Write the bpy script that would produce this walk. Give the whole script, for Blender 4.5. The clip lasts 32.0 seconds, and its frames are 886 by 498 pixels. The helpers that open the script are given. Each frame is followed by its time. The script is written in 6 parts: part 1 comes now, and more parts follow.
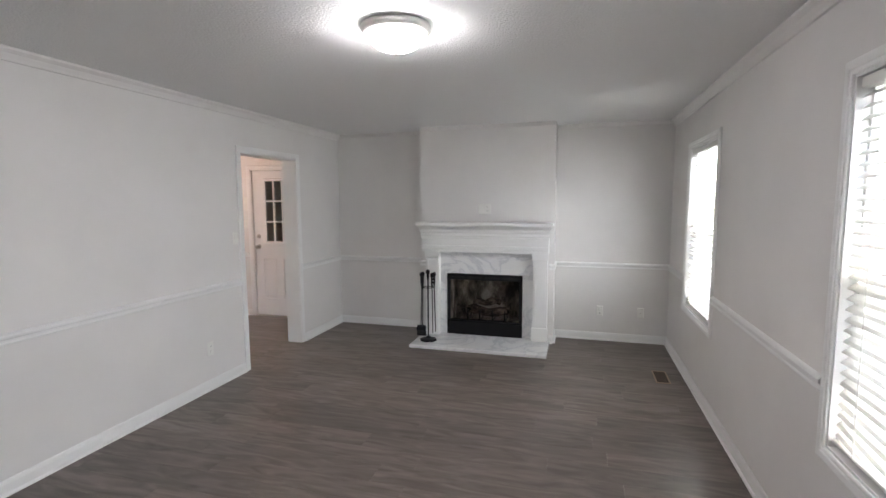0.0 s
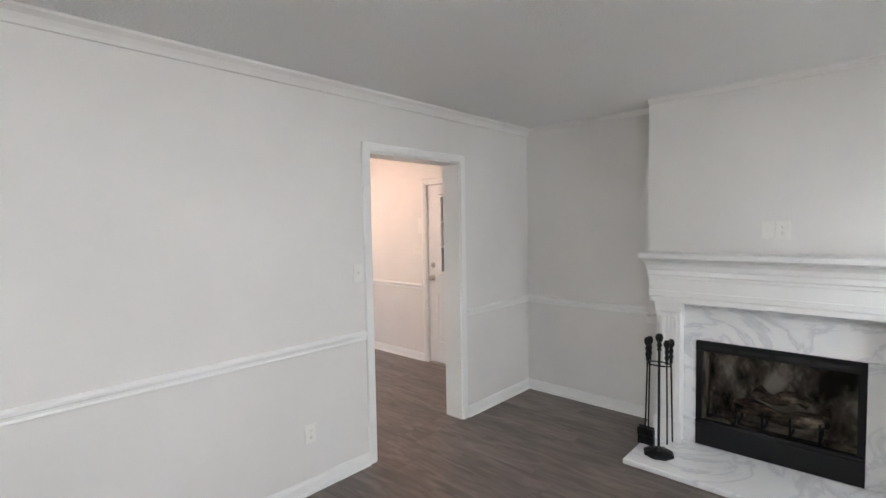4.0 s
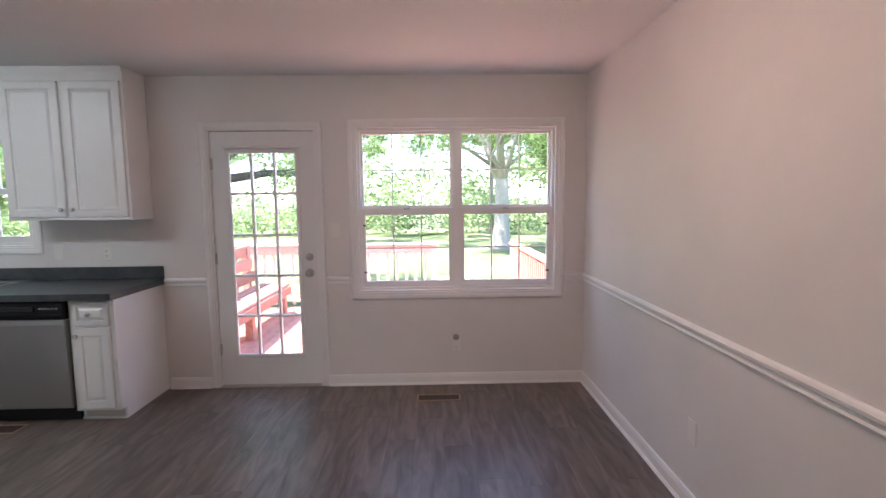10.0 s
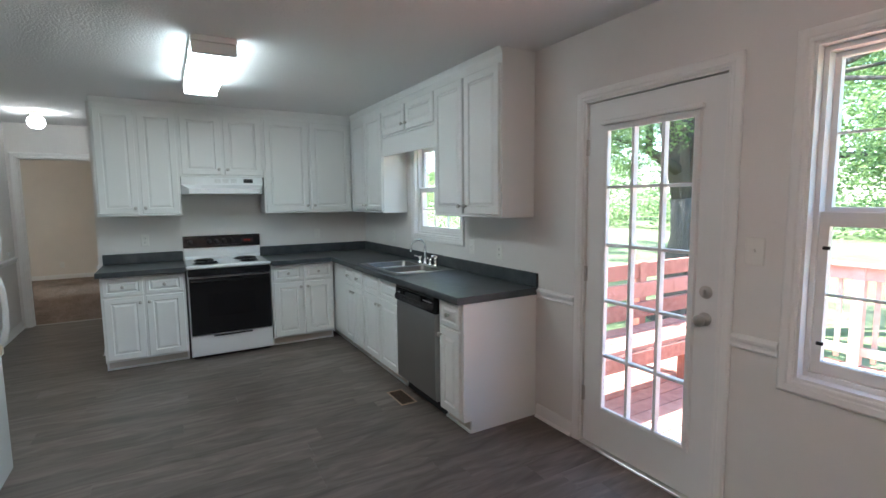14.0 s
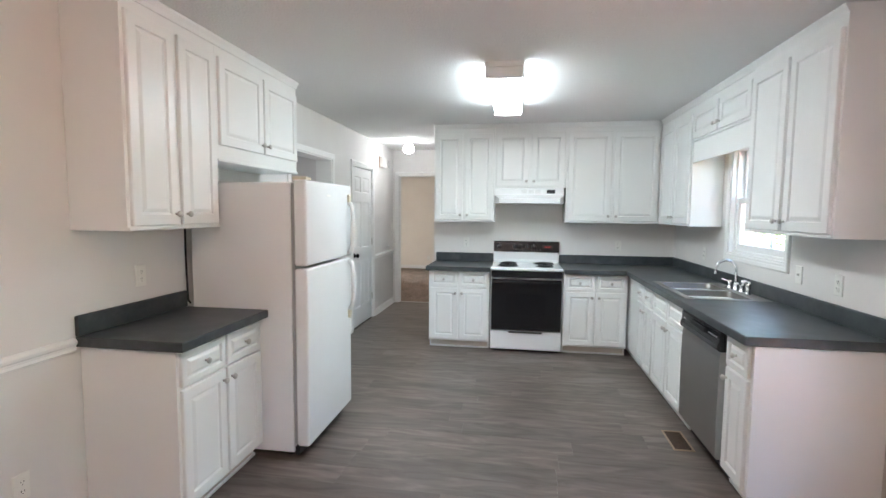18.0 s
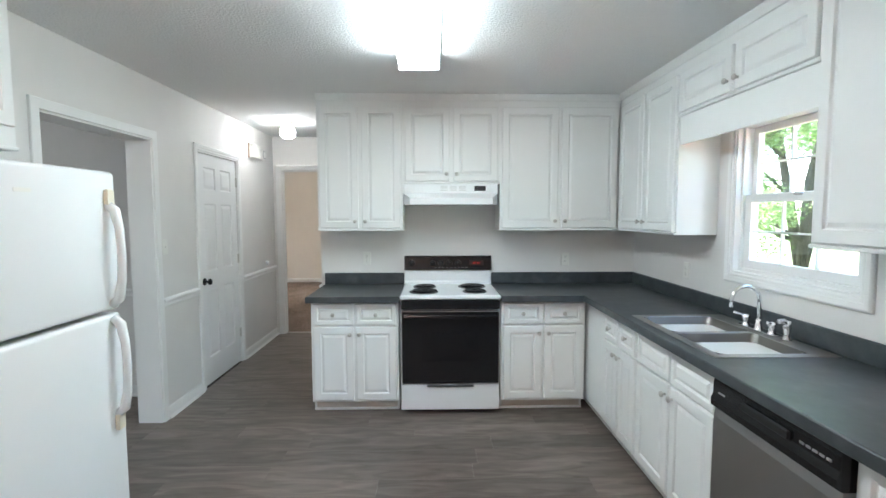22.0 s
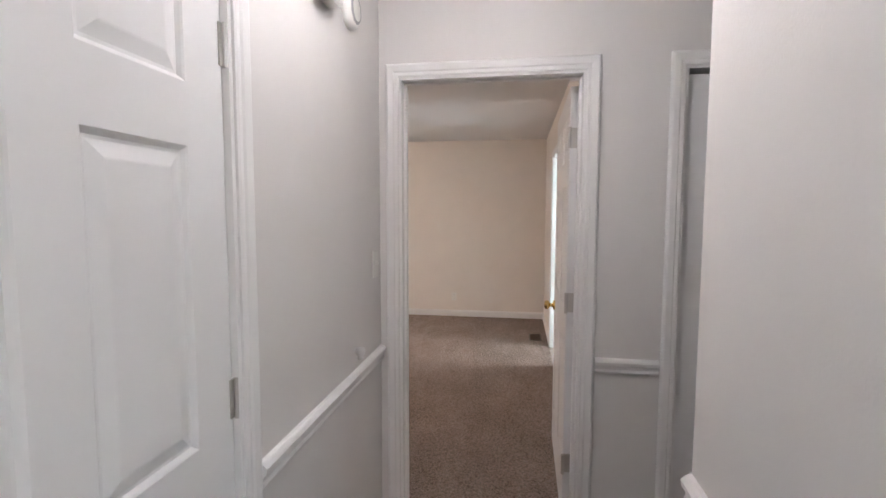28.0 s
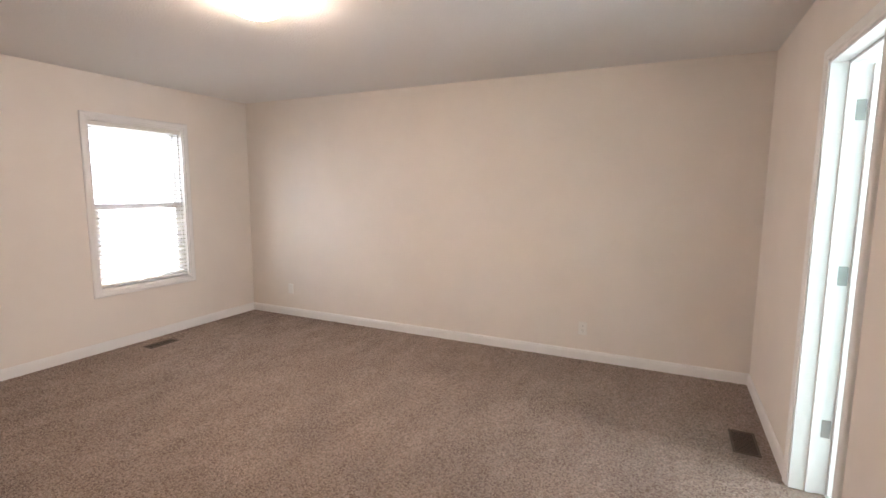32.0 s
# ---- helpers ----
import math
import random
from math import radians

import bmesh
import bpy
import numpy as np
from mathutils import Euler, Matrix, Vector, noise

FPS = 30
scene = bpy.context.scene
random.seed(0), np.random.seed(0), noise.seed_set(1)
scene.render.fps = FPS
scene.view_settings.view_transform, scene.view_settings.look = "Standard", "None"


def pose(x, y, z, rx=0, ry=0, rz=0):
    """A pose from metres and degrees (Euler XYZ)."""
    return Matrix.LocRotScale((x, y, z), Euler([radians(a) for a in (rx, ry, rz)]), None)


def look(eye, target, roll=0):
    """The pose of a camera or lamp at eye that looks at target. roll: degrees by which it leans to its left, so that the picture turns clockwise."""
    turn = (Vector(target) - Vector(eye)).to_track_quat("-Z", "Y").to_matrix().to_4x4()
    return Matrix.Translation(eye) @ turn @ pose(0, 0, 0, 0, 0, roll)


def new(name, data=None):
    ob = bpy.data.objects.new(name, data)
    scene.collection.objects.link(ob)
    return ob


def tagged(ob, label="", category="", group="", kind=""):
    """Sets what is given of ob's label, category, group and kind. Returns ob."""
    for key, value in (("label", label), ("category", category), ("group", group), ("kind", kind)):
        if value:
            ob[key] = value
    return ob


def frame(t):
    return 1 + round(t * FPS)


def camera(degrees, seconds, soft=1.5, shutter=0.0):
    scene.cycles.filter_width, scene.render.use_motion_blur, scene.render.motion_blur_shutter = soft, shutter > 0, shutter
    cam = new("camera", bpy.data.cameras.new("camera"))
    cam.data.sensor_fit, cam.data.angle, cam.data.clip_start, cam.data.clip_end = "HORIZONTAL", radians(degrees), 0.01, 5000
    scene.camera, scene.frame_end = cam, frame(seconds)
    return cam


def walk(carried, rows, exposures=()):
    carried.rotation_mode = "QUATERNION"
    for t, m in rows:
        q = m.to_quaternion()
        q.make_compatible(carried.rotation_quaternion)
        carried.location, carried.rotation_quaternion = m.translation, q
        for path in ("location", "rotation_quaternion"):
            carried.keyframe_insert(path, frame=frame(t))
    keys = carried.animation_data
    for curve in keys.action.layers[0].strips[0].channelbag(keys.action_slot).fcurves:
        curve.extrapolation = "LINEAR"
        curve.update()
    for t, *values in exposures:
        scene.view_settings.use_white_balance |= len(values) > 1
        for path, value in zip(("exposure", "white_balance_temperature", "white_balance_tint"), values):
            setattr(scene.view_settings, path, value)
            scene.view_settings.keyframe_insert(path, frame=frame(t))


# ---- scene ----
cam = camera(85.9, 32.0)
# (seconds, eye, target, roll)
PATH = [
    (0, (1.435, 0.068, 1.644), (0.889, 1.982, 1.438), -0.3),
    (0.5, (1.425, 0.196, 1.647), (0.723, 2.056, 1.429), -0.5),
    (1, (1.409, 0.29, 1.652), (0.491, 2.053, 1.431), -0.6),
    (1.5, (1.363, 0.386, 1.637), (0.31, 2.073, 1.425), -0.6),
    (2, (1.297, 0.609, 1.667), (0.131, 2.225, 1.488), -0.7),
    (2.5, (1.215, 0.908, 1.652), (0.0, 2.489, 1.498), -0.8),
    (4.5, (0.702, 2.212, 1.586), (-0.697, 3.638, 1.487), -1.1),
    (5, (0.488, 2.532, 1.546), (-0.964, 3.903, 1.437), -1.1),
    (5.5, (0.306, 2.897, 1.488), (-1.269, 4.121, 1.35), -0.7),
    (6, (0.112, 3.197, 1.478), (-1.557, 4.289, 1.323), -0.5),
    (6.5, (-0.185, 3.501, 1.466), (-1.9, 4.519, 1.304), -0.5),
    (7, (-0.443, 3.747, 1.475), (-2.24, 4.609, 1.31), -0.3),
    (7.5, (-0.712, 3.937, 1.483), (-2.577, 4.641, 1.321), -0.1),
    (8, (-0.994, 4.09, 1.493), (-2.905, 4.656, 1.319), -0.2),
    (8.5, (-1.25, 4.27, 1.505), (-3.213, 4.655, 1.312), -0.5),
    (9, (-1.515, 4.385, 1.497), (-3.492, 4.622, 1.305), -0.5),
    (9.5, (-1.765, 4.488, 1.497), (-3.75, 4.643, 1.304), -0.6),
    (10, (-2.01, 4.575, 1.501), (-3.999, 4.617, 1.304), -0.6),
    (10.5, (-2.24, 4.678, 1.503), (-4.229, 4.591, 1.31), -0.7),
    (11, (-2.49, 4.734, 1.515), (-4.469, 4.518, 1.319), -0.7),
    (11.5, (-2.713, 4.809, 1.523), (-4.659, 4.39, 1.323), -0.7),
    (12, (-2.882, 4.832, 1.535), (-4.741, 4.122, 1.337), -0.6),
    (12.5, (-3.098, 4.872, 1.507), (-4.822, 3.875, 1.321), -0.7),
    (13, (-3.307, 4.888, 1.504), (-4.827, 3.602, 1.31), -0.7),
    (13.5, (-3.501, 4.908, 1.543), (-4.757, 3.368, 1.32), -0.8),
    (14, (-3.661, 4.876, 1.519), (-4.659, 3.154, 1.314), -0.6),
    (14.5, (-3.753, 4.818, 1.525), (-4.507, 2.976, 1.327), -0.3),
    (15, (-3.82, 4.827, 1.524), (-4.36, 2.911, 1.334), -0.3),
    (15.5, (-3.893, 4.837, 1.52), (-4.207, 2.871, 1.336), -0.2),
    (17.5, (-4.054, 4.897, 1.525), (-3.745, 2.929, 1.349), 0.1),
    (18, (-4.076, 4.903, 1.513), (-3.766, 2.933, 1.354), 0.5),
    (18.5, (-4.102, 4.852, 1.508), (-3.857, 2.873, 1.348), 0.6),
    (19, (-4.115, 4.747, 1.512), (-4.026, 2.758, 1.323), 0.1),
    (19.5, (-4.128, 4.595, 1.519), (-4.165, 2.605, 1.324), 0.1),
    (20, (-4.137, 4.438, 1.516), (-4.275, 2.451, 1.33), -0.1),
    (20.5, (-4.162, 4.191, 1.527), (-4.326, 2.205, 1.352), 0.1),
    (21, (-4.161, 3.954, 1.521), (-4.305, 1.965, 1.37), 0.1),
    (21.5, (-4.095, 3.65, 1.538), (-4.195, 1.658, 1.391), -0.1),
    (22, (-4.045, 3.36, 1.535), (-4.087, 1.366, 1.386), -0.1),
    (22.5, (-3.997, 3.051, 1.542), (-3.935, 1.057, 1.391), -0.1),
    (23, (-3.91, 2.743, 1.53), (-3.732, 0.756, 1.379), -0.1),
    (23.5, (-3.824, 2.433, 1.532), (-3.503, 0.465, 1.38), -0.0),
    (24, (-3.746, 2.093, 1.535), (-3.256, 0.16, 1.38), 0.0),
    (24.5, (-3.628, 1.764, 1.526), (-3.039, -0.141, 1.369), 0.1),
    (25, (-3.488, 1.427, 1.527), (-2.855, -0.463, 1.37), 0.0),
    (25.5, (-3.352, 1.101, 1.527), (-2.707, -0.784, 1.36), 0.0),
    (27.5, (-2.789, -0.258, 1.517), (-2.366, -2.207, 1.36), 0.1),
    (28, (-2.666, -0.601, 1.498), (-2.357, -2.571, 1.342), 0.1),
    (28.5, (-2.586, -0.955, 1.498), (-2.356, -2.935, 1.332), -0.0),
    (29, (-2.519, -1.305, 1.501), (-2.355, -3.291, 1.326), -0.3),
    (29.5, (-2.505, -1.639, 1.521), (-2.345, -3.623, 1.332), 0.4),
    (30, (-2.519, -2.005, 1.517), (-2.334, -3.988, 1.329), 0.0),
    (30.5, (-2.5, -2.34, 1.527), (-2.203, -4.307, 1.322), -0.1),
    (31, (-2.493, -2.627, 1.527), (-2.034, -4.561, 1.301), 0.1),
    (31.5, (-2.473, -2.883, 1.526), (-1.791, -4.747, 1.278), 0.1),
    (32, (-2.418, -3.097, 1.494), (-1.563, -4.888, 1.246), 0.3),
]
# (seconds, stops, kelvin, tint)
LIGHT = [
    (0, 3.66, 6400, 12),
    (1, 3.92, 6400, 12),
    (2, 3.98, 6380, 11),
    (5, 3.98, 6450, 10),
    (6, 3.97, 6500, 11),
    (7, 3.75, 6450, 14),
    (8, 3.45, 6350, 20),
    (8.5, 3.32, 6300, 20),
    (10, 2.95, 6100, 15),
    (12, 2.78, 5780, 2),
    (13, 2.72, 5700, 0),
    (14, 2.95, 5800, 2),
    (17.5, 3.9, 6000, 7),
    (21, 3.8, 5950, 5),
    (25, 3.74, 5900, 3),
    (28, 3.76, 6300, 17),
    (29, 4.06, 6250, 15),
    (30, 4.02, 6300, 15),
    (31, 3.95, 6400, 16),
    (32, 3.98, 6400, 16),
]
walk(cam, [(t, look(*p)) for t, *p in PATH], LIGHT)

# ---- world, sun and exposure ----
world = bpy.data.worlds.new("sky")
scene.world = world
world.use_nodes = True
wn = world.node_tree.nodes
sky = wn.new("ShaderNodeTexSky")
sky.sky_type = 'NISHITA'
sky.sun_disc = False
sky.sun_elevation = radians(58)
sky.sun_rotation = radians(162)
world.node_tree.links.new(sky.outputs[0], wn["Background"].inputs[0])
wn["Background"].inputs[1].default_value = 0.15
sun_data = bpy.data.lights.new("sun", 'SUN')
sun_data.energy, sun_data.angle, sun_data.color = 5.0, radians(0.5), (1.0, 0.95, 0.87)
sun = new("sun", sun_data)
sun.matrix_basis = look((0, 0, 30), (-5.5, 17.0, 0))


def window_lamp(name, x, y, z, w, h, rz, power, color=(0.93, 0.97, 1.0)):
    """The sky's light in a window's opening; shines along local -z turned level."""
    d = bpy.data.lights.new(name, 'AREA')
    d.shape, d.size, d.size_y, d.energy, d.color = 'RECTANGLE', w, h, power, color
    o = new(name, d)
    o.matrix_basis = pose(x, y, z, 90, 0, rz)
    return o


def backdrop(x, y0, y1, z0, z1):
    """The bright street or yard beyond a window, as a plain glowing sheet."""
    return setting("backdrop", nb((x, y0, z0, x + .02, y1, z1)), SKYGLOW, "plain bright daylight outside the window", "backdrop")


# ---- small makers ----
def link(name, bm, mat, parent=None, smooth=False):
    me = bpy.data.meshes.new(name)
    bmesh.ops.recalc_face_normals(bm, faces=bm.faces)
    bm.to_mesh(me)
    bm.free()
    if smooth:
        for p in me.polygons:
            p.use_smooth = True
    me.materials.append(mat)
    ob = new(name, me)
    if parent:
        ob.parent = parent
    return ob


def part(name, bm, mat, parent, label="", smooth=False):
    ob = link(name, bm, mat, parent, smooth)
    if label:
        ob["label"] = label
    return ob


def setting(name, bm, mat, label="", category="", smooth=False):
    return tagged(link(name, bm, mat, None, smooth), label, category, "", "structure")


def thing(name, m, label, category, group=""):
    ob = new(name)
    ob.empty_display_size = 0.1
    ob.matrix_basis = m
    return tagged(ob, label, category, group)


def quads(bm, loops, closed=True):
    """Joins rows of points with faces; each row as long as the next."""
    rows = [[bm.verts.new(p) for p in row] for row in loops]
    n = len(rows[0])
    for a, b in zip(rows, rows[1:]):
        for i in range(n if closed else n - 1):
            j = (i + 1) % n
            bm.faces.new((a[i], a[j], b[j], b[i]))
    return rows


def box(bm, x0, y0, z0, x1, y1, z1, bevel=0.0):
    x0, x1 = min(x0, x1), max(x0, x1)
    y0, y1 = min(y0, y1), max(y0, y1)
    z0, z1 = min(z0, z1), max(z0, z1)
    if bevel > 0:
        b = min(bevel, (x1 - x0) / 3, (y1 - y0) / 3, (z1 - z0) / 3)
        rows = quads(bm, [[(x0 + b, y0 + b, z0), (x1 - b, y0 + b, z0), (x1 - b, y1 - b, z0), (x0 + b, y1 - b, z0)],
                          [(x0, y0, z0 + b), (x1, y0, z0 + b), (x1, y1, z0 + b), (x0, y1, z0 + b)],
                          [(x0, y0, z1 - b), (x1, y0, z1 - b), (x1, y1, z1 - b), (x0, y1, z1 - b)],
                          [(x0 + b, y0 + b, z1), (x1 - b, y0 + b, z1), (x1 - b, y1 - b, z1), (x0 + b, y1 - b, z1)]])
    else:
        rows = quads(bm, [[(x0, y0, z0), (x1, y0, z0), (x1, y1, z0), (x0, y1, z0)],
                          [(x0, y0, z1), (x1, y0, z1), (x1, y1, z1), (x0, y1, z1)]])
    bm.faces.new(rows[0])
    bm.faces.new(rows[-1])
    return bm


def nb(*boxes, bevel=0.0):
    bm = bmesh.new()
    for b in boxes:
        box(bm, *b, bevel=bevel)
    return bm


def soft_box(bm, x0, y0, z0, x1, y1, z1, r=.012, n=4):
    """A box whose edges are all rounded by r."""
    rows = []
    for k in range(2 * n + 2):
        low = k <= n
        a = math.pi / 2 * (k if low else k - n - 1) / n
        i = r * .97 * (1 - math.sin(a)) if low else r * .97 * (1 - math.cos(a))
        z = z0 + r * (1 - math.cos(a)) if low else z1 - r * (1 - math.sin(a))
        row = []
        for cx, cy, a0 in ((x1 - r, y1 - r, 0), (x0 + r, y1 - r, 90), (x0 + r, y0 + r, 180), (x1 - r, y0 + r, 270)):
            row += [(cx + (r - i) * math.cos(radians(a0 + 90 * q / n)), cy + (r - i) * math.sin(radians(a0 + 90 * q / n)), z) for q in range(n + 1)]
        rows.append(row)
    rows = quads(bm, rows)
    bm.faces.new(rows[0])
    bm.faces.new(rows[-1])
    return bm


def lathe(bm, profile, m=None, n=24):
    """Turns (radius, height) pairs about z; closes ends of radius 0."""
    m = m or Matrix()
    rows = []
    for r, h in profile:
        if r < 1e-6:
            rows.append([bm.verts.new(m @ Vector((0, 0, h)))])
        else:
            rows.append([bm.verts.new(m @ Vector((r * math.cos(2 * math.pi * i / n), r * math.sin(2 * math.pi * i / n), h))) for i in range(n)])
    for a, b in zip(rows, rows[1:]):
        for i in range(n):
            j = (i + 1) % n
            if len(a) == 1 and len(b) == 1:
                break
            if len(a) == 1:
                bm.faces.new((a[0], b[i], b[j]))
            elif len(b) == 1:
                bm.faces.new((a[i], a[j], b[0]))
            else:
                bm.faces.new((a[i], a[j], b[j], b[i]))
    return bm


def tube(bm, points, radius, n=10, caps=True):
    """A round bar along points; radius may be one number or one a point."""
    pts = [Vector(p) for p in points]
    rad = radius if isinstance(radius, (list, tuple)) else [radius] * len(pts)
    rows = []
    up = None
    for i, p in enumerate(pts):
        d = (pts[min(i + 1, len(pts) - 1)] - pts[max(i - 1, 0)]).normalized()
        if up is None:
            up = Vector((0, 0, 1)) if abs(d.z) < 0.9 else Vector((1, 0, 0))
        a = d.cross(up).normalized()
        up = a.cross(d).normalized()
        rows.append([p + rad[i] * (a * math.cos(2 * math.pi * k / n) + up * math.sin(2 * math.pi * k / n)) for k in range(n)])
    rows = quads(bm, rows)
    if caps:
        bm.faces.new(rows[0])
        bm.faces.new(rows[-1])
    return bm


def rings(bm, x0, x1, z0, z1, y, steps):
    """A front that faces -y, cut by nested rectangles: (inset, depth behind y)."""
    rows = [[(x0 + i, y + d, z0 + i), (x1 - i, y + d, z0 + i), (x1 - i, y + d, z1 - i), (x0 + i, y + d, z1 - i)] for i, d in steps]
    vs = quads(bm, rows)
    bm.faces.new(vs[-1])
    return vs[0]


def casing(bm, x0, x1, z0, z1, y, profile, closed=False):
    """Mitred trim round an opening, on a face at y that looks to -y. profile: (outward, proud)."""
    rows = []
    for o, p in profile:
        if closed:
            rows.append([(x0 - o, y - p, z0 - o), (x0 - o, y - p, z1 + o), (x1 + o, y - p, z1 + o), (x1 + o, y - p, z0 - o)])
        else:
            rows.append([(x0 - o, y - p, z0), (x0 - o, y - p, z1 + o), (x1 + o, y - p, z1 + o), (x1 + o, y - p, z0)])
    quads(bm, rows, closed)
    return bm


CASE = [(0, 0), (0, .011), (.006, .014), (.018, .013), (.024, .017), (.046, .019), (.053, .016), (.057, .011), (.057, 0)]


def moulding(name, a, b, out, profile, mat, label="", category="trim"):
    """A strip of trim from a to b (x, y); out: the way it stands off the wall; profile: (off the wall, height)."""
    bm = bmesh.new()
    loop = [[(p[0] + out[0] * o, p[1] + out[1] * o, z) for o, z in profile] for p in (a, b)]
    rows = quads(bm, loop)
    bm.faces.new(rows[0])
    bm.faces.new(rows[1])
    return setting(name, bm, mat, label, category)


BASE = [(0, 0), (.014, 0), (.014, .065), (.011, .075), (.010, .082), (.006, .088), (0, .09)]
SHOE = [(.014, 0), (.028, 0), (.027, .008), (.022, .014), (.014, .017)]
RAIL = [(0, 0.848), (0.012, 0.848), (0.016, 0.856), (0.012, 0.866), (0.014, 0.878), (0.022, 0.885), (0.024, 0.898), (0.016, 0.907), (0.01, 0.911), (0, 0.913)]


def wall(name, axis, at, back, a0, a1, z0, z1, holes, mat, label):
    """A wall whose faces lie at `at` and `back` on axis, from a0 to a1 along the other; holes: (b0, b1, low, high)."""
    cuts = sorted({a0, a1, *(v for h in holes for v in h[:2])})
    zs = sorted({z0, z1, *(v for h in holes for v in h[2:])})

    def solid(i, k):
        if not (0 <= i < len(cuts) - 1 and 0 <= k < len(zs) - 1):
            return False
        p, q = (cuts[i] + cuts[i + 1]) / 2, (zs[k] + zs[k + 1]) / 2
        return not any(h[0] < p < h[1] and h[2] < q < h[3] for h in holes)
    bm = bmesh.new()
    made = {}

    def v(i, k, side):
        if (i, k, side) not in made:
            d = (at, back)[side]
            made[i, k, side] = bm.verts.new((d, cuts[i], zs[k]) if axis == 'x' else (cuts[i], d, zs[k]))
        return made[i, k, side]
    for i in range(len(cuts) - 1):
        for k in range(len(zs) - 1):
            if not solid(i, k):
                continue
            for side in (0, 1):
                bm.faces.new((v(i, k, side), v(i + 1, k, side), v(i + 1, k + 1, side), v(i, k + 1, side)))
            for ni, nk, p, q in ((i - 1, k, (i, k), (i, k + 1)), (i + 1, k, (i + 1, k), (i + 1, k + 1)), (i, k - 1, (i, k), (i + 1, k)), (i, k + 1, (i, k + 1), (i + 1, k + 1))):
                if not solid(ni, nk):
                    bm.faces.new((v(*p, 0), v(*q, 0), v(*q, 1), v(*p, 1)))
    return setting(name, bm, mat, label, "wall")

# ---- materials ----
def material(name, base=(0.8, 0.8, 0.8), rough=0.5, metal=0.0, spec=0.5):
    m = bpy.data.materials.new(name)
    m.use_nodes = True
    b = m.node_tree.nodes["Principled BSDF"]
    b.inputs["Base Color"].default_value = (*base, 1)
    b.inputs["Roughness"].default_value = rough
    b.inputs["Metallic"].default_value = metal
    b.inputs["Specular IOR Level"].default_value = spec
    return m, m.node_tree.nodes, m.node_tree.links, b


def mapped(nodes, links, scale=(1, 1, 1), kind="Object"):
    c = nodes.new("ShaderNodeTexCoord")
    mp = nodes.new("ShaderNodeMapping")
    mp.inputs["Scale"].default_value = scale
    links.new(c.outputs[kind], mp.inputs[0])
    return mp


def noise_tex(nodes, links, vec, scale, detail=4, rough=0.55):
    n = nodes.new("ShaderNodeTexNoise")
    n.inputs["Scale"].default_value, n.inputs["Detail"].default_value, n.inputs["Roughness"].default_value = scale, detail, rough
    links.new(vec.outputs[0], n.inputs["Vector"])
    return n


def ramp(nodes, links, fac, stops):
    r = nodes.new("ShaderNodeValToRGB")
    e = r.color_ramp.elements
    while len(e) < len(stops):
        e.new(0.5)
    for k, (p, c) in zip(e, stops):
        k.position, k.color = p, (*c, 1)
    links.new(fac, r.inputs[0])
    return r


def bump(nodes, links, height, b, strength, dist):
    n = nodes.new("ShaderNodeBump")
    n.inputs["Strength"].default_value, n.inputs["Distance"].default_value = strength, dist
    links.new(height, n.inputs["Height"])
    links.new(n.outputs[0], b.inputs["Normal"])
    return n


def painted(name, base, rough, grain=220, relief=0.0006, vary=0.04):
    """Paint with faint unevenness of tone, sheen and roller or brush relief."""
    m, n, l, b = material(name, base, rough)
    mp = mapped(n, l)
    big = noise_tex(n, l, mp, 1.7, 3)
    lo = tuple(c * (1 - vary) for c in base)
    hi = tuple(min(1, c * (1 + vary * .6)) for c in base)
    r = ramp(n, l, big.outputs[0], [(0.3, lo), (0.7, hi)])
    l.new(r.outputs[0], b.inputs["Base Color"])
    fine = noise_tex(n, l, mp, grain, 2)
    bump(n, l, fine.outputs[0], b, 0.35, relief)
    mr = n.new("ShaderNodeMapRange")
    mr.inputs[3].default_value, mr.inputs[4].default_value = rough - .06, rough + .08
    l.new(big.outputs[0], mr.inputs[0])
    l.new(mr.outputs[0], b.inputs["Roughness"])
    return m


WALL = painted("wall_paint", (0.755, 0.735, 0.712), 0.55, 160, 0.0012)
BEDWALL = painted("bedroom_paint", (0.80, 0.75, 0.69), 0.6, 160, 0.0012)
TRIM = painted("trim_paint", (0.83, 0.825, 0.81), 0.35, 60, 0.0001, 0.02)
DOORWHITE = painted("door_paint", (0.80, 0.80, 0.795), 0.38, 90, 0.00012, 0.02)
CABINET = painted("cabinet_paint", (0.825, 0.83, 0.815), 0.32, 70, 0.0001, 0.02)
TOEKICK = painted("toe_kick", (0.62, 0.56, 0.50), 0.6, 70, 0.0004, 0.08)
APPLIANCE = painted("appliance_enamel", (0.83, 0.84, 0.845), 0.22, 400, 0.0002, 0.01)
PLASTIC = painted("white_plastic", (0.80, 0.79, 0.75), 0.35, 200, 0.0001, 0.01)
IVORY = painted("aged_plastic", (0.74, 0.69, 0.55), 0.4, 200, 0.0001, 0.04)

m, n, l, b = material("ceiling_texture", (0.83, 0.825, 0.815), 0.9, 0, 0.2)
mp = mapped(n, l)
vo = n.new("ShaderNodeTexVoronoi")
vo.inputs["Scale"].default_value = 75
l.new(mp.outputs[0], vo.inputs["Vector"])
nz = noise_tex(n, l, mp, 90, 4)
mx = n.new("ShaderNodeMath")
mx.operation = 'MULTIPLY_ADD'
mx.inputs[1].default_value = -0.8
l.new(vo.outputs[0], mx.inputs[0])
l.new(nz.outputs[0], mx.inputs[2])
bump(n, l, mx.outputs[0], b, 0.42, 0.006)
CEILING = m

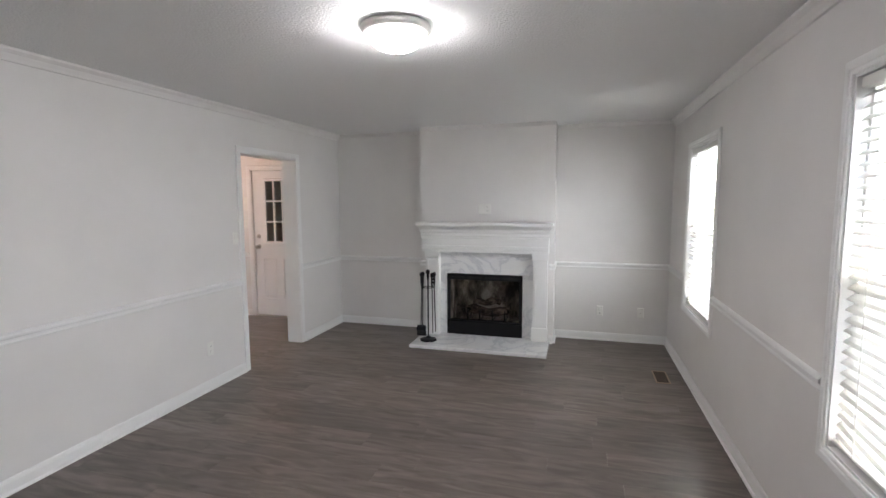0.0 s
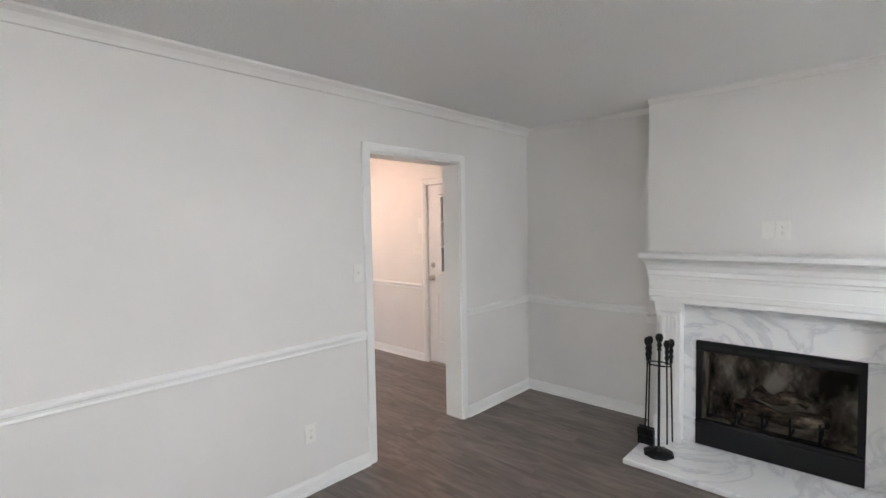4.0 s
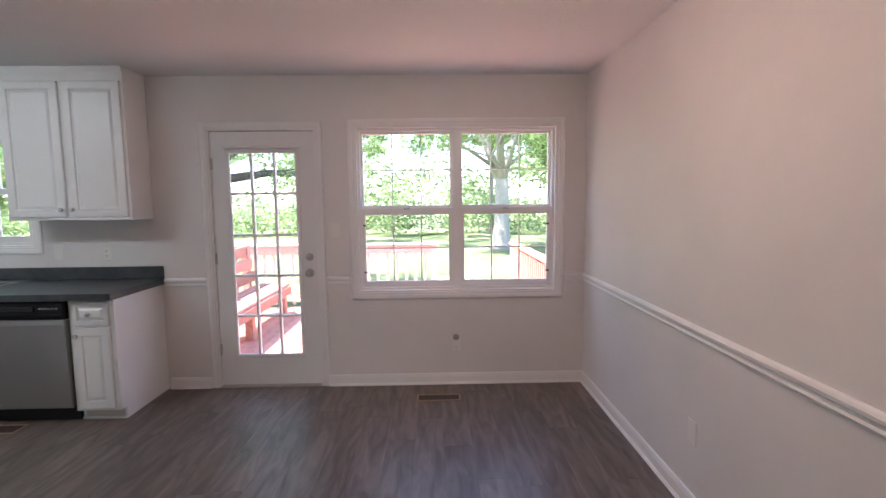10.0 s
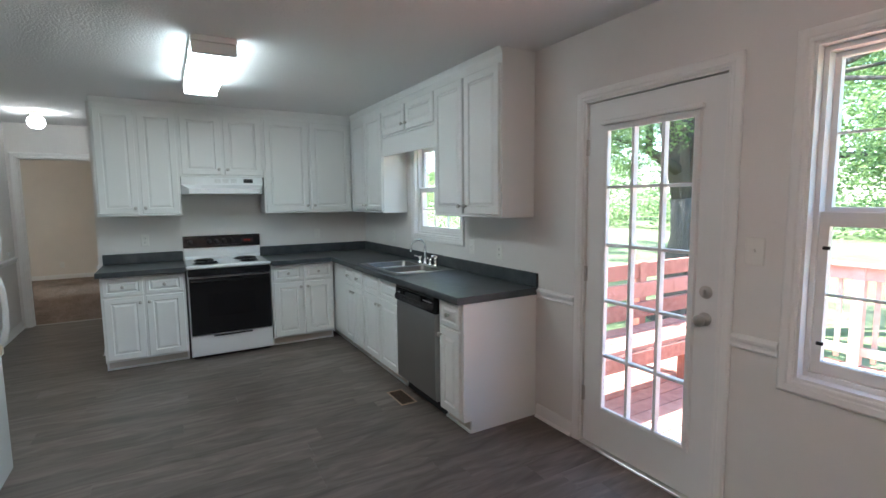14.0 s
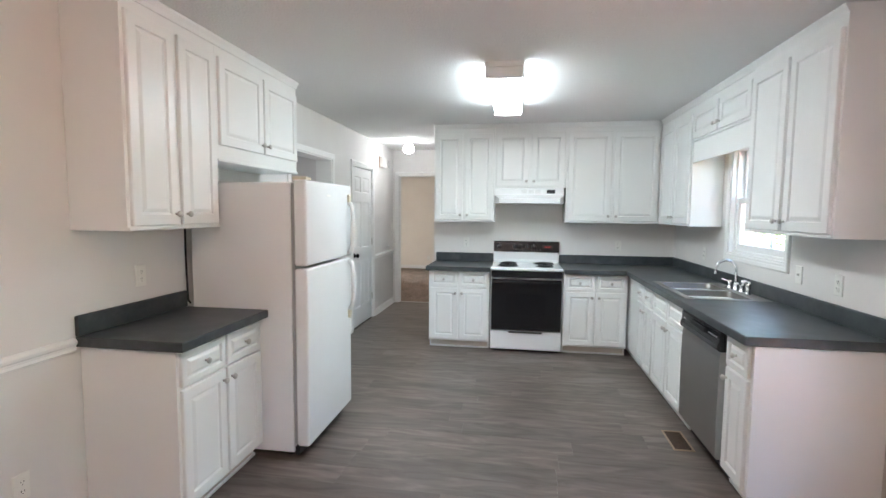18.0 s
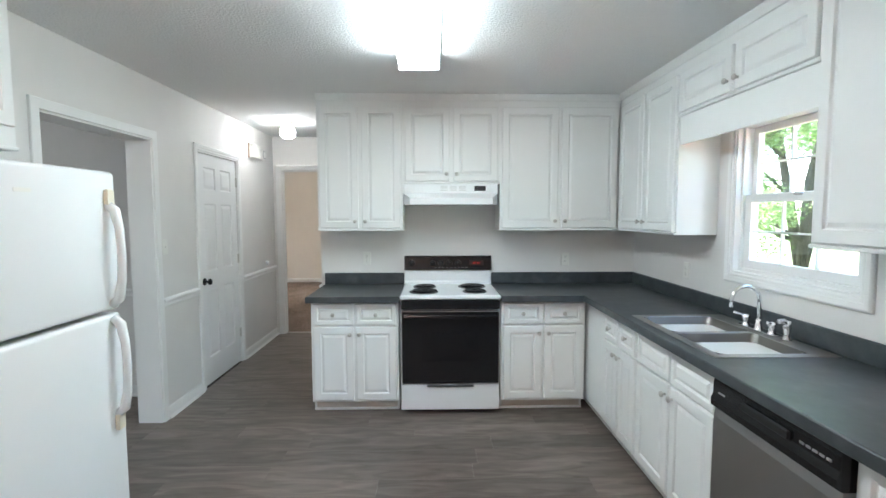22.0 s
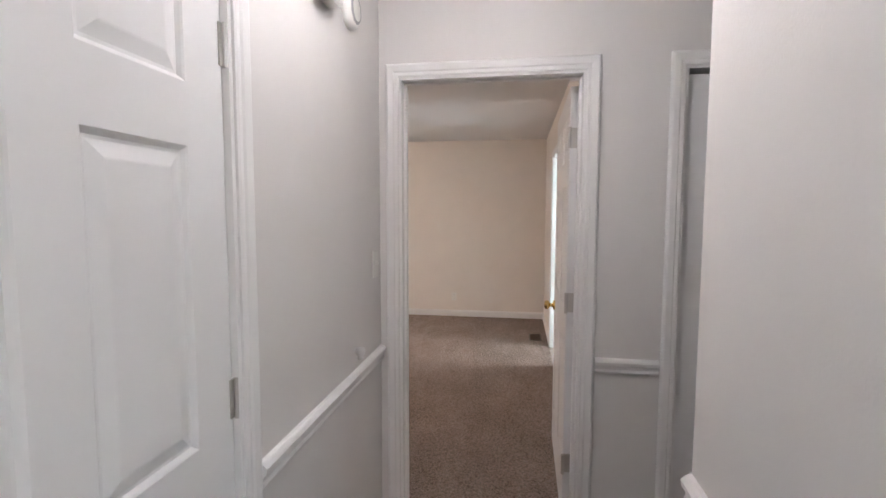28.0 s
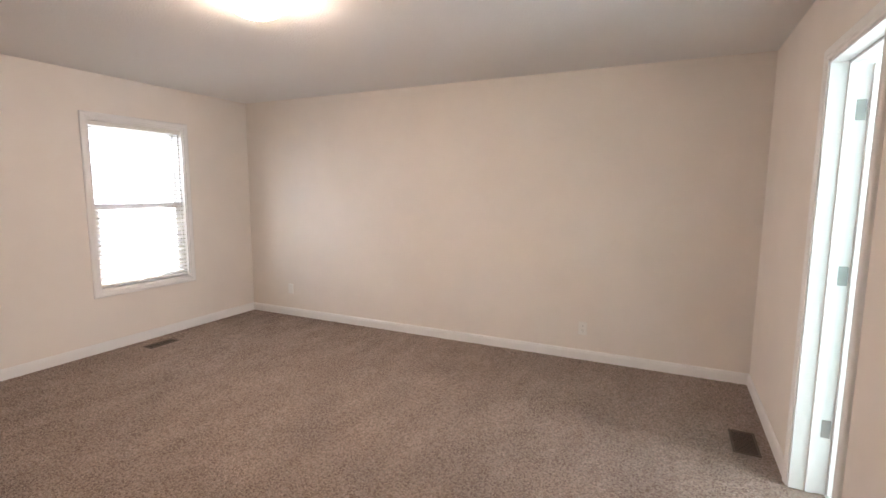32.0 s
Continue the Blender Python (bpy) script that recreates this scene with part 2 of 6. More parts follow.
# wood-look vinyl planks, each tinted by its own chance; the grain runs along x
m, n, l, b = material("vinyl_plank", (0.1, 0.08, 0.07), 0.36)
oi = n.new("ShaderNodeObjectInfo")
tc = n.new("ShaderNodeTexCoord")
mp = n.new("ShaderNodeMapping")
mp.inputs["Scale"].default_value = (1.45, 7.5, 1.0)
l.new(tc.outputs["Object"], mp.inputs[0])
cb = n.new("ShaderNodeCombineXYZ")
mu = n.new("ShaderNodeMath")
mu.operation = 'MULTIPLY'
mu.inputs[1].default_value = 61.0
l.new(oi.outputs["Random"], mu.inputs[0])
l.new(mu.outputs[0], cb.inputs[0])
l.new(mu.outputs[0], cb.inputs[2])
l.new(cb.outputs[0], mp.inputs["Location"])
g1 = noise_tex(n, l, mp, 1.9, 3, 0.5)
g1.inputs["Distortion"].default_value = 1.1
g2 = noise_tex(n, l, mp, 14, 4, 0.7)
r1 = ramp(n, l, g1.outputs[0], [(0.28, (0.088, 0.068, 0.056)), (0.5, (0.143, 0.116, 0.100)), (0.72, (0.202, 0.170, 0.150))])
r2 = ramp(n, l, g2.outputs[0], [(0.35, (0.965, 0.965, 0.965)), (0.65, (1.015, 1.015, 1.015))])
r3 = ramp(n, l, oi.outputs["Random"], [(0.0, (0.84, 0.835, 0.83)), (1.0, (1.14, 1.135, 1.13))])
a1 = n.new("ShaderNodeMix")
a1.data_type, a1.blend_type = 'RGBA', 'MULTIPLY'
a1.inputs[0].default_value = 1
a2 = n.new("ShaderNodeMix")
a2.data_type, a2.blend_type = 'RGBA', 'MULTIPLY'
a2.inputs[0].default_value = 1
l.new(r1.outputs[0], a1.inputs[6])
l.new(r2.outputs[0], a1.inputs[7])
l.new(a1.outputs[2], a2.inputs[6])
l.new(r3.outputs[0], a2.inputs[7])
l.new(a2.outputs[2], b.inputs["Base Color"])
bump(n, l, g2.outputs[0], b, 0.10, 0.0006)
PLANK = m

# cut-pile carpet
m, n, l, b = material("carpet_pile", (0.3, 0.24, 0.19), 0.95, 0, 0.1)
mp = mapped(n, l)
c1 = noise_tex(n, l, mp, 78, 6, 0.85)
c2 = noise_tex(n, l, mp, 3.0, 5, 0.65)
c3 = noise_tex(n, l, mp, 60, 2, 0.5)
r1 = ramp(n, l, c1.outputs[0], [(0.40, (0.175, 0.130, 0.103)), (0.5, (0.290, 0.226, 0.183)), (0.60, (0.43, 0.35, 0.29))])
r2 = ramp(n, l, c2.outputs[0], [(0.36, (0.86, 0.85, 0.84)), (0.64, (1.08, 1.07, 1.06))])
a1 = n.new("ShaderNodeMix")
a1.data_type, a1.blend_type = 'RGBA', 'MULTIPLY'
a1.inputs[0].default_value = 1
l.new(r1.outputs[0], a1.inputs[6])
l.new(r2.outputs[0], a1.inputs[7])
l.new(a1.outputs[2], b.inputs["Base Color"])
ad = n.new("ShaderNodeMath")
l.new(c1.outputs[0], ad.inputs[0])
l.new(c3.outputs[0], ad.inputs[1])
bump(n, l, ad.outputs[0], b, 1.0, 0.012)
b.inputs["Sheen Weight"].default_value = 0.25
CARPET = m
# single tufts of the pile, each of its own shade
m, n, l, b = material("carpet_tuft", (0.3, 0.24, 0.19), 0.95, 0, 0.1)
gi = n.new("ShaderNodeNewGeometry")
r1 = ramp(n, l, gi.outputs["Random Per Island"], [(0.0, (0.215, 0.165, 0.140)), (0.5, (0.318, 0.252, 0.215)), (1.0, (0.45, 0.368, 0.318))])
mp = mapped(n, l, (1.0, .38, 1))
mp.inputs["Rotation"].default_value = (0, 0, radians(35))
c2 = noise_tex(n, l, mp, 5.0, 5, 0.6)
r2 = ramp(n, l, c2.outputs[0], [(0.36, (0.76, 0.75, 0.745)), (0.64, (1.12, 1.115, 1.11))])
a1 = n.new("ShaderNodeMix")
a1.data_type, a1.blend_type = 'RGBA', 'MULTIPLY'
a1.inputs[0].default_value = 1
l.new(r1.outputs[0], a1.inputs[6])
l.new(r2.outputs[0], a1.inputs[7])
l.new(a1.outputs[2], b.inputs["Base Color"])
TUFT = m

# dark slate laminate
m, n, l, b = material("slate_laminate", (0.05, 0.06, 0.07), 0.36)
mp = mapped(n, l)
c1 = noise_tex(n, l, mp, 9, 5, 0.65)
c2 = noise_tex(n, l, mp, 160, 2)
r1 = ramp(n, l, c1.outputs[0], [(0.3, (0.036, 0.042, 0.047)), (0.55, (0.058, 0.066, 0.071)), (0.75, (0.086, 0.094, 0.099))])
l.new(r1.outputs[0], b.inputs["Base Color"])
bump(n, l, c2.outputs[0], b, 0.15, 0.0004)
SLATE = m

# veined white marble
m, n, l, b = material("white_marble", (0.8, 0.8, 0.8), 0.18)
mp = mapped(n, l, (1, 1, 1.4))
w = noise_tex(n, l, mp, 1.5, 6, 0.58)
w.inputs["Distortion"].default_value = 1.6
r1 = ramp(n, l, w.outputs[0], [(0.40, (0.80, 0.80, 0.79)), (0.47, (0.78, 0.78, 0.78)), (0.50, (0.63, 0.635, 0.65)), (0.54, (0.77, 0.77, 0.775)), (0.62, (0.82, 0.82, 0.81))])
l.new(r1.outputs[0], b.inputs["Base Color"])
MARBLE = m


def metal(name, base, rough, brushed=0.0):
    m, n, l, b = material(name, base, rough, 1.0)
    mp = mapped(n, l, (1, 1, 60) if brushed else (1, 1, 1))
    g = noise_tex(n, l, mp, 40 if brushed else 8, 3)
    mr = n.new("ShaderNodeMapRange")
    mr.inputs[3].default_value, mr.inputs[4].default_value = max(0.02, rough - .07), rough + .09
    l.new(g.outputs[0], mr.inputs[0])
    l.new(mr.outputs[0], b.inputs["Roughness"])
    if brushed:
        bump(n, l, g.outputs[0], b, 0.1, 0.0003)
    return m


STEEL = metal("stainless_steel", (0.44, 0.43, 0.42), 0.36, 1)
SINKSTEEL = metal("satin_sink_steel", (0.24, 0.225, 0.21), 0.40)
CHROME = metal("chrome", (0.80, 0.80, 0.81), 0.10)
NICKEL = metal("brushed_nickel", (0.58, 0.56, 0.53), 0.30)
PANWHITE = painted("pan_enamel", (0.78, 0.76, 0.74), 0.4, 120, 0.0002, 0.03)
BRASS = metal("brass", (0.80, 0.58, 0.24), 0.18)
BRONZE = painted("register_bronze", (0.36, 0.26, 0.18), 0.45, 90, 0.0003, 0.1)
DARKSTEEL = metal("dull_steel", (0.27, 0.26, 0.25), 0.42)
BLACKIRON = painted("black_iron", (0.010, 0.010, 0.011), 0.42, 90, 0.0006, 0.2)
BLACKGLOSS = painted("black_enamel", (0.010, 0.010, 0.011), 0.16, 200, 0.0001, 0.1)
BLACKMATT = painted("black_plastic", (0.022, 0.022, 0.023), 0.5, 150, 0.0004, 0.15)
VENTGREY = painted("vent_grey", (0.58, 0.58, 0.57), 0.5, 100, 0.0002, 0.03)
GREY = painted("grey_gasket", (0.34, 0.34, 0.34), 0.5, 100, 0.0003, 0.05)
DAMPER = painted("register_damper", (0.035, 0.022, 0.014), 0.6, 90, 0.0003, 0.1)
BROWNIRON = painted("register_brown", (0.10, 0.068, 0.048), 0.5, 90, 0.0003, 0.1)
for mat, gloss_level in ((BLACKIRON, .22), (BLACKMATT, .3), (BLACKGLOSS, .35)):
    mat.node_tree.nodes["Principled BSDF"].inputs["Specular IOR Level"].default_value = gloss_level
DARK = painted("dark_void", (0.012, 0.012, 0.012), 0.8, 50, 0.0003, 0.1)

m, n, l, b = material("smoked_glass", (0.008, 0.008, 0.009), 0.08, 0, 0.3)
SMOKE = m
m, n, l, b = material("fire_glass", (0.80, 0.78, 0.75), 0.03)
b.inputs["Transmission Weight"].default_value = 1.0
b.inputs["IOR"].default_value = 1.2
FIREGLASS = m


def glowing(name, color, strength, base=(0.85, 0.85, 0.82)):
    m, n, l, b = material(name, base, 0.35)
    b.inputs["Emission Color"].default_value = (*color, 1)
    b.inputs["Emission Strength"].default_value = strength
    return m


DOME_LIV = glowing("dome_glass_cool", (1.0, 0.97, 0.98), 7.4)
DOME_DIN = glowing("dome_glass_warm", (1.0, 0.66, 0.53), 8.2)
DOME_BED = glowing("dome_glass_bedroom", (1.0, 0.78, 0.60), 10.5)
GLOBE = glowing("globe_glass", (1.0, 0.97, 0.95), 4.3)
TUBELENS = glowing("fluorescent_lens", (0.93, 1.0, 1.0), 2.6)

m, n, l, b = material("window_glass", (1, 1, 1), 0.0)
clear = n.new("ShaderNodeBsdfTransparent")
gloss = n.new("ShaderNodeBsdfGlossy")
gloss.inputs["Roughness"].default_value = 0.02
fres = n.new("ShaderNodeFresnel")
fres.inputs[0].default_value = 1.35
mixs = n.new("ShaderNodeMixShader")
cap = n.new("ShaderNodeMath")
cap.operation = 'MINIMUM'
cap.inputs[1].default_value = 0.07
l.new(fres.outputs[0], cap.inputs[0])
l.new(cap.outputs[0], mixs.inputs[0])
l.new(clear.outputs[0], mixs.inputs[1])
l.new(gloss.outputs[0], mixs.inputs[2])
l.new(mixs.outputs[0], n["Material Output"].inputs[0])
GLASS = m
SKYGLOW = glowing("sky_glow", (0.94, 0.97, 1.0), 0.12, (0.9, 0.9, 0.9))

# ---- the plan, in metres ----
KX = -5.84       # kitchen, face of the garden wall
PK, PS = -2.05, -1.885   # the wall between kitchen and living room, south part: kitchen face, living face
PN, PL = -1.80, -1.635   # its north part, set back by a jog: kitchen face, living face
JK, JL = 3.56, 1.068     # where the jog lies: kitchen side, living side
NY = 5.81        # face of the north wall
LX = 2.42        # living room, face of the street wall
LY = -0.63       # living room, face of the south wall
LE = 0.31        # where the south wall ends at the stairs
SY = -0.84       # face of the wall behind the stove
SX = -3.06       # its free end
HB = -1.70       # back of that wall's end, at the side passage
HY = -2.69       # end of the hall
BY = -7.318      # bedroom, far wall
BX0, BX1 = -3.04, 2.20   # bedroom, bath wall and street wall
CZ = 2.49        # ceiling
BT = 0.145       # thickness of the bathroom wall

T = 0.14
# openings: (from, to, low, high)
OP1 = (3.895, 4.813, 0.0, 2.10)
OP2 = (-0.095, 0.875, 0.0, 2.065)
PANTRY = (-1.57, -0.75, 0.0, 2.075)
FDOOR = (2.815, 3.655, 0.0, 2.085)
TWIN = (3.965, 5.575, 0.775, 2.10)
KWIN = (0.555, 1.43, 1.18, 2.06)
BDOOR = (-2.94, -2.14, 0.0, 2.085)
CLOSET = (-4.10, -3.325, 0.0, 2.085)
BATH = (-5.905, -5.235, 0.0, 2.09)
BACK = (-3.01, -2.17, 0.0, 2.075)
LWIN1 = (1.35, 2.25, 0.64, 2.10)
LWIN2 = (4.06, 4.97, 0.64, 2.10)
# out of view near the stairs, added as a further light opening
LWIN3 = (-1.50, -0.70, 0.64, 2.10)
BWIN = (-6.475, -5.575, 0.56, 2.095)

wall("wall_kitchen_west", 'x', KX, KX - T, SY - 0.12, NY + T, 0, CZ, [FDOOR, TWIN, KWIN], WALL, "off-white painted garden wall with door and windows")
wall("wall_north_kitchen", 'y', NY, NY + T, KX, PN, 0, CZ, [BACK], WALL, "off-white painted wall with the back door")
wall("wall_north_living", 'y', NY, NY + T, PL, LX + T, 0, CZ, [(-0.075, 0.845, 0.04, 0.79)], WALL, "off-white painted wall behind the fireplace")
wall("wall_partition_south", 'x', PK, PS, HY, JL, 0, CZ, [OP2, PANTRY], WALL, "off-white painted wall between kitchen and living room")
wall("wall_partition_middle", 'x', PK, PL, JL, JK, 0, CZ, [], WALL, "off-white painted wall behind the refrigerator")
wall("wall_partition_north", 'x', PN, PL, JK, NY + T, 0, CZ, [OP1], WALL, "off-white painted wall with the cased opening")
wall("wall_living_street", 'x', LX, LX + T, HY, NY, 0, CZ, [LWIN1, LWIN2, LWIN3], WALL, "off-white painted street wall with windows")
wall("wall_living_south", 'y', LY, LY - 0.12, PS, LE, 0, CZ, [], WALL, "off-white painted end wall of the living room")
wall("wall_stairs", 'y', -1.72, -1.84, PS, LX, 0, CZ, [], WALL, "off-white painted wall behind the stairs")
wall("wall_stove", 'y', SY, SY - 0.12, KX, SX, 0, CZ, [], WALL, "off-white painted wall behind the stove")
wall("wall_hall_end", 'y', HY, HY - 0.12, -4.64, PS, 0, CZ, [CLOSET, BDOOR], WALL, "off-white painted wall at the end of the hall")
wall("wall_stove_end", 'x', SX, SX - 0.12, HB, SY - 0.12, 0, CZ, [], WALL, "off-white painted end of the stove wall")
wall("wall_passage_north", 'y', HB, HB + 0.12, -4.52, SX - 0.12, 0, CZ, [], WALL, "off-white painted wall of the side passage")
wall("wall_closet_back", 'y', -3.5, -3.6, -4.64, BX0 - BT, 0, CZ, [], WALL, "plain back wall of the hall closet")
wall("wall_closet_side", 'x', -4.52, -4.64, -3.5, HY - 0.12, 0, CZ, [], WALL, "plain side wall of the hall closet")
wall("wall_passage", 'x', -4.52, -4.64, HY, HB + .12, 0, CZ, [], WALL, "off-white painted wall closing the side passage")
wall("wall_bath", 'x', BX0, BX0 - BT, BY, HY - 0.12, 0, CZ, [BATH], BEDWALL, "cream painted bedroom wall with the bathroom doorway")
wall("wall_bedroom_far", 'y', BY, BY - T, BX0 - BT, BX1 + T, 0, CZ, [], BEDWALL, "cream painted far bedroom wall")
wall("wall_bedroom_street", 'x', BX1, BX1 + T, BY, HY - 0.12, 0, CZ, [BWIN], BEDWALL, "cream painted bedroom wall with a window")
wall("wall_bedroom_near", 'y', HY - 0.12, HY, PS, BX1 + T, 0, CZ, [], BEDWALL, "cream painted bedroom wall beside the door")

# ceiling, one sheet of plaster over all rooms, and the slab below
bm = nb((KX - T, BY - T, CZ, LX + T, NY + T, CZ + 0.12))
setting("ceiling", bm, CEILING, "white textured plaster ceiling", "ceiling")
bm = nb((KX - T, HY - .06, -0.2, LX + T, NY + T, -0.012), (-4.7, BY - T, -0.2, BX1 + T, HY - .06, -0.03))
setting("subfloor", bm, TOEKICK, "plain floor slab under the planks", "floor")


# ---- trim ----
def trim_run(a, b, out, rail=True, mat=TRIM, drop=0.0):
    moulding("baseboard", a, b, out, BASE, mat, "white painted baseboard", "baseboard")
    moulding("shoe_moulding", a, b, out, SHOE, mat, "white quarter-round at the floor", "trim")
    if rail:
        moulding("chair_rail", a, b, out, [(o, z - drop) for o, z in RAIL], mat, "white moulded chair rail", "chair rail")


C = .060
for a, b, out, rail in (
        ((KX, 2.42), (KX, FDOOR[0] - C), (1, 0), True),
        ((KX, FDOOR[1] + C), (KX, NY), (1, 0), False),
        ((KX, NY), (BACK[0] - C, NY), (0, -1), True),
        ((BACK[1] + C, NY), (PN, NY), (0, -1), True),
        ((PN, NY), (PN, OP1[1] + C), (-1, 0), True),
        ((PN, OP1[0] - C), (PN, JK), (-1, 0), True),
        ((PN, JK), (PK, JK), (0, 1), True),
        ((PK, JK), (PK, 3.03), (-1, 0), True),
        ((PK, OP2[0] - C), (PK, PANTRY[1] + C), (-1, 0), True),
        ((PK, PANTRY[0] - C), (PK, HY), (-1, 0), True),
        ((PS, LY), (PS, OP2[0] - C), (1, 0), True),
        ((PS, OP2[1] + C), (PS, JL), (1, 0), True),
        ((PS, JL), (PL, JL), (0, -1), True),
        ((PL, JL), (PL, OP1[0] - C), (1, 0), True),
        ((PL, OP1[1] + C), (PL, NY), (1, 0), True),
        ((PL, NY), (-.40, NY), (0, -1), True),
        ((1.176, NY), (LX, NY), (0, -1), True),
        ((-.40, NY), (-.40, 5.52), (-1, 0), True),
        ((1.176, NY), (1.176, 5.52), (1, 0), True),
        ((1.13, 5.52), (1.176, 5.52), (0, -1), True),
        ((-.40, 5.52), (-.315, 5.52), (0, -1), True),
        ((LX, NY), (LX, -1.72), (-1, 0), False),
        ((PS, LY), (LE, LY), (0, 1), True),
        ((-3.262, HY), (-3.0, HY), (0, 1), True),
        ((-4.52, HY), (-4.16, HY), (0, 1), True),
        ((SX, SY), (SX, HB), (1, 0), True),
        ((SX, HB), (-4.52, HB), (0, -1), True)):
    trim_run(a, b, out, rail, TRIM, .040 if a[1] == HY else .025 if b[1] == HY else 0)
for a, b in (((KX, FDOOR[1] + C), (KX, TWIN[0] - C)), ((KX, TWIN[1] + C), (KX, NY))):
    moulding("chair_rail", a, b, (1, 0), RAIL, TRIM, "white moulded chair rail", "chair rail")
for a, b in (((LX, LWIN3[1] + C), (LX, LWIN1[0] - C)), ((LX, LWIN1[1] + C), (LX, LWIN2[0] - C)), ((LX, LWIN2[1] + C), (LX, NY))):
    moulding("chair_rail", a, b, (-1, 0), RAIL, TRIM, "white moulded chair rail", "chair rail")
for a, b, out in (((BX0, BY), (BX1, BY), (0, 1)), ((BX1, BY), (BX1, HY - .12), (-1, 0)), ((BX0, BY), (BX0, BATH[0] - C), (1, 0)),
                  ((BX0, BATH[1] + C), (BX0, HY - .12), (1, 0)), ((BDOOR[1] + C, HY - .12), (BX1, HY - .12), (0, -1))):
    moulding("baseboard", a, b, out, BASE, TRIM, "white painted baseboard", "baseboard")
# crown mouldings of the living room
CROWN = [(0, CZ), (.055, CZ), (.052, CZ - .012), (.030, CZ - .030), (.018, CZ - .052), (.012, CZ - .068), (0, CZ - .07)]
for a, b, out in (((PL, JL), (PL, NY), (1, 0)), ((PS, LY), (PS, JL), (1, 0)), ((PS, JL), (PL, JL), (0, -1)), ((LX, -1.72), (LX, NY), (-1, 0)), ((PS, LY), (LE, LY), (0, 1))):
    moulding("crown_moulding", a, b, out, CROWN, WALL, "white crown moulding", "crown moulding")
# a slimmer cove on the fireplace side
COVE = [(0, CZ), (.030, CZ), (.026, CZ - .012), (.014, CZ - .024), (.006, CZ - .036), (0, CZ - .038)]
for a, b in (((PL, NY), (-.40, NY)), ((1.176, NY), (LX, NY)), ((-.40, 5.52), (1.176, 5.52))):
    moulding("crown_moulding", a, b, (0, -1), COVE, WALL, "off-white slim crown moulding", "crown moulding")


def face(at, axis, sign):
    """The pose that lays local x, z on a wall face; local -y looks into the room. sign: the way the face looks along axis."""
    if axis == 'x':
        return pose(at, 0, 0, 0, 0, 90) if sign > 0 else pose(at, 0, 0, 0, 0, -90)
    return pose(0, at, 0, 0, 0, 180) if sign > 0 else pose(0, at, 0)


def local(axis, sign, a, b):
    """Wall stretch a..b as local x on that face."""
    if axis == 'x':
        return (a, b) if sign > 0 else (-b, -a)
    return (-b, -a) if sign > 0 else (a, b)


def door_casing(name, at, axis, sign, hole, label, profile=CASE, closed=False):
    a, b = local(axis, sign, hole[0], hole[1])
    bm = bmesh.new()
    casing(bm, a, b, hole[2], hole[3], 0, profile, closed)
    ob = setting(name, bm, TRIM, label, "trim")
    ob.matrix_basis = face(at, axis, sign)
    return ob


def jamb(name, axis, f0, f1, hole, label, sill=False):
    """Boards that line an opening from face f0 to face f1."""
    t = .012
    bm = bmesh.new()
    a, b, lo, hi = hole
    f0, f1 = min(f0, f1) - .004, max(f0, f1) + .004
    lots = [(a - .001, a + t, lo, hi - t), (b - t, b + .001, lo, hi - t), (a - .001, b + .001, hi - t, hi + .001)]
    if sill:
        lots = [(a - .001, a + t, lo + t, hi - t), (b - t, b + .001, lo + t, hi - t), (a - .001, b + .001, hi - t, hi + .001), (a - .001, b + .001, lo - .001, lo + t)]
    for p, q, z0, z1 in lots:
        if axis == 'x':
            box(bm, f0, p, z0, f1, q, z1)
        else:
            box(bm, p, f0, z0, q, f1, z1)
    return setting(name, bm, TRIM, label, "trim")


FLAT = [(0, 0), (0, .014), (.004, .017), (.053, .017), (.057, .013), (.057, 0)]
for hole, nm, fk, fl in ((OP1, "opening_1", PN, PL), (OP2, "opening_2", PK, PS)):
    jamb(nm + "_jamb", 'x', fk, fl, hole, "white painted lining of the cased opening")
    door_casing(nm + "_casing", fk, 'x', -1, hole, "white casing round the opening", FLAT)
    door_casing(nm + "_casing", fl, 'x', 1, hole, "white casing round the opening", FLAT)
jamb("pantry_jamb", 'x', PK, PS, PANTRY, "white painted door frame")
door_casing("pantry_casing", PK, 'x', -1, PANTRY, "white moulded door casing")
jamb("bedroom_jamb", 'y', HY - .12, HY, BDOOR, "white painted door frame")
door_casing("bedroom_casing", HY, 'y', 1, BDOOR, "white moulded door casing")
door_casing("bedroom_casing", HY - .12, 'y', -1, BDOOR, "white moulded door casing")
jamb("closet_jamb", 'y', HY - .12, HY, CLOSET, "white painted door frame")
door_casing("closet_casing", HY, 'y', 1, CLOSET, "white moulded door casing")
jamb("bath_jamb", 'x', BX0 - BT, BX0, BATH, "white painted door frame")
door_casing("bath_casing", BX0, 'x', 1, BATH, "white moulded door casing")
jamb("back_door_jamb", 'y', NY, NY + T, BACK, "white painted door frame")
door_casing("back_door_casing", NY, 'y', -1, BACK, "white moulded door casing")
jamb("garden_door_jamb", 'x', KX - T, KX, FDOOR, "white painted door frame")
door_casing("garden_door_casing", KX, 'x', 1, FDOOR, "white moulded door casing")

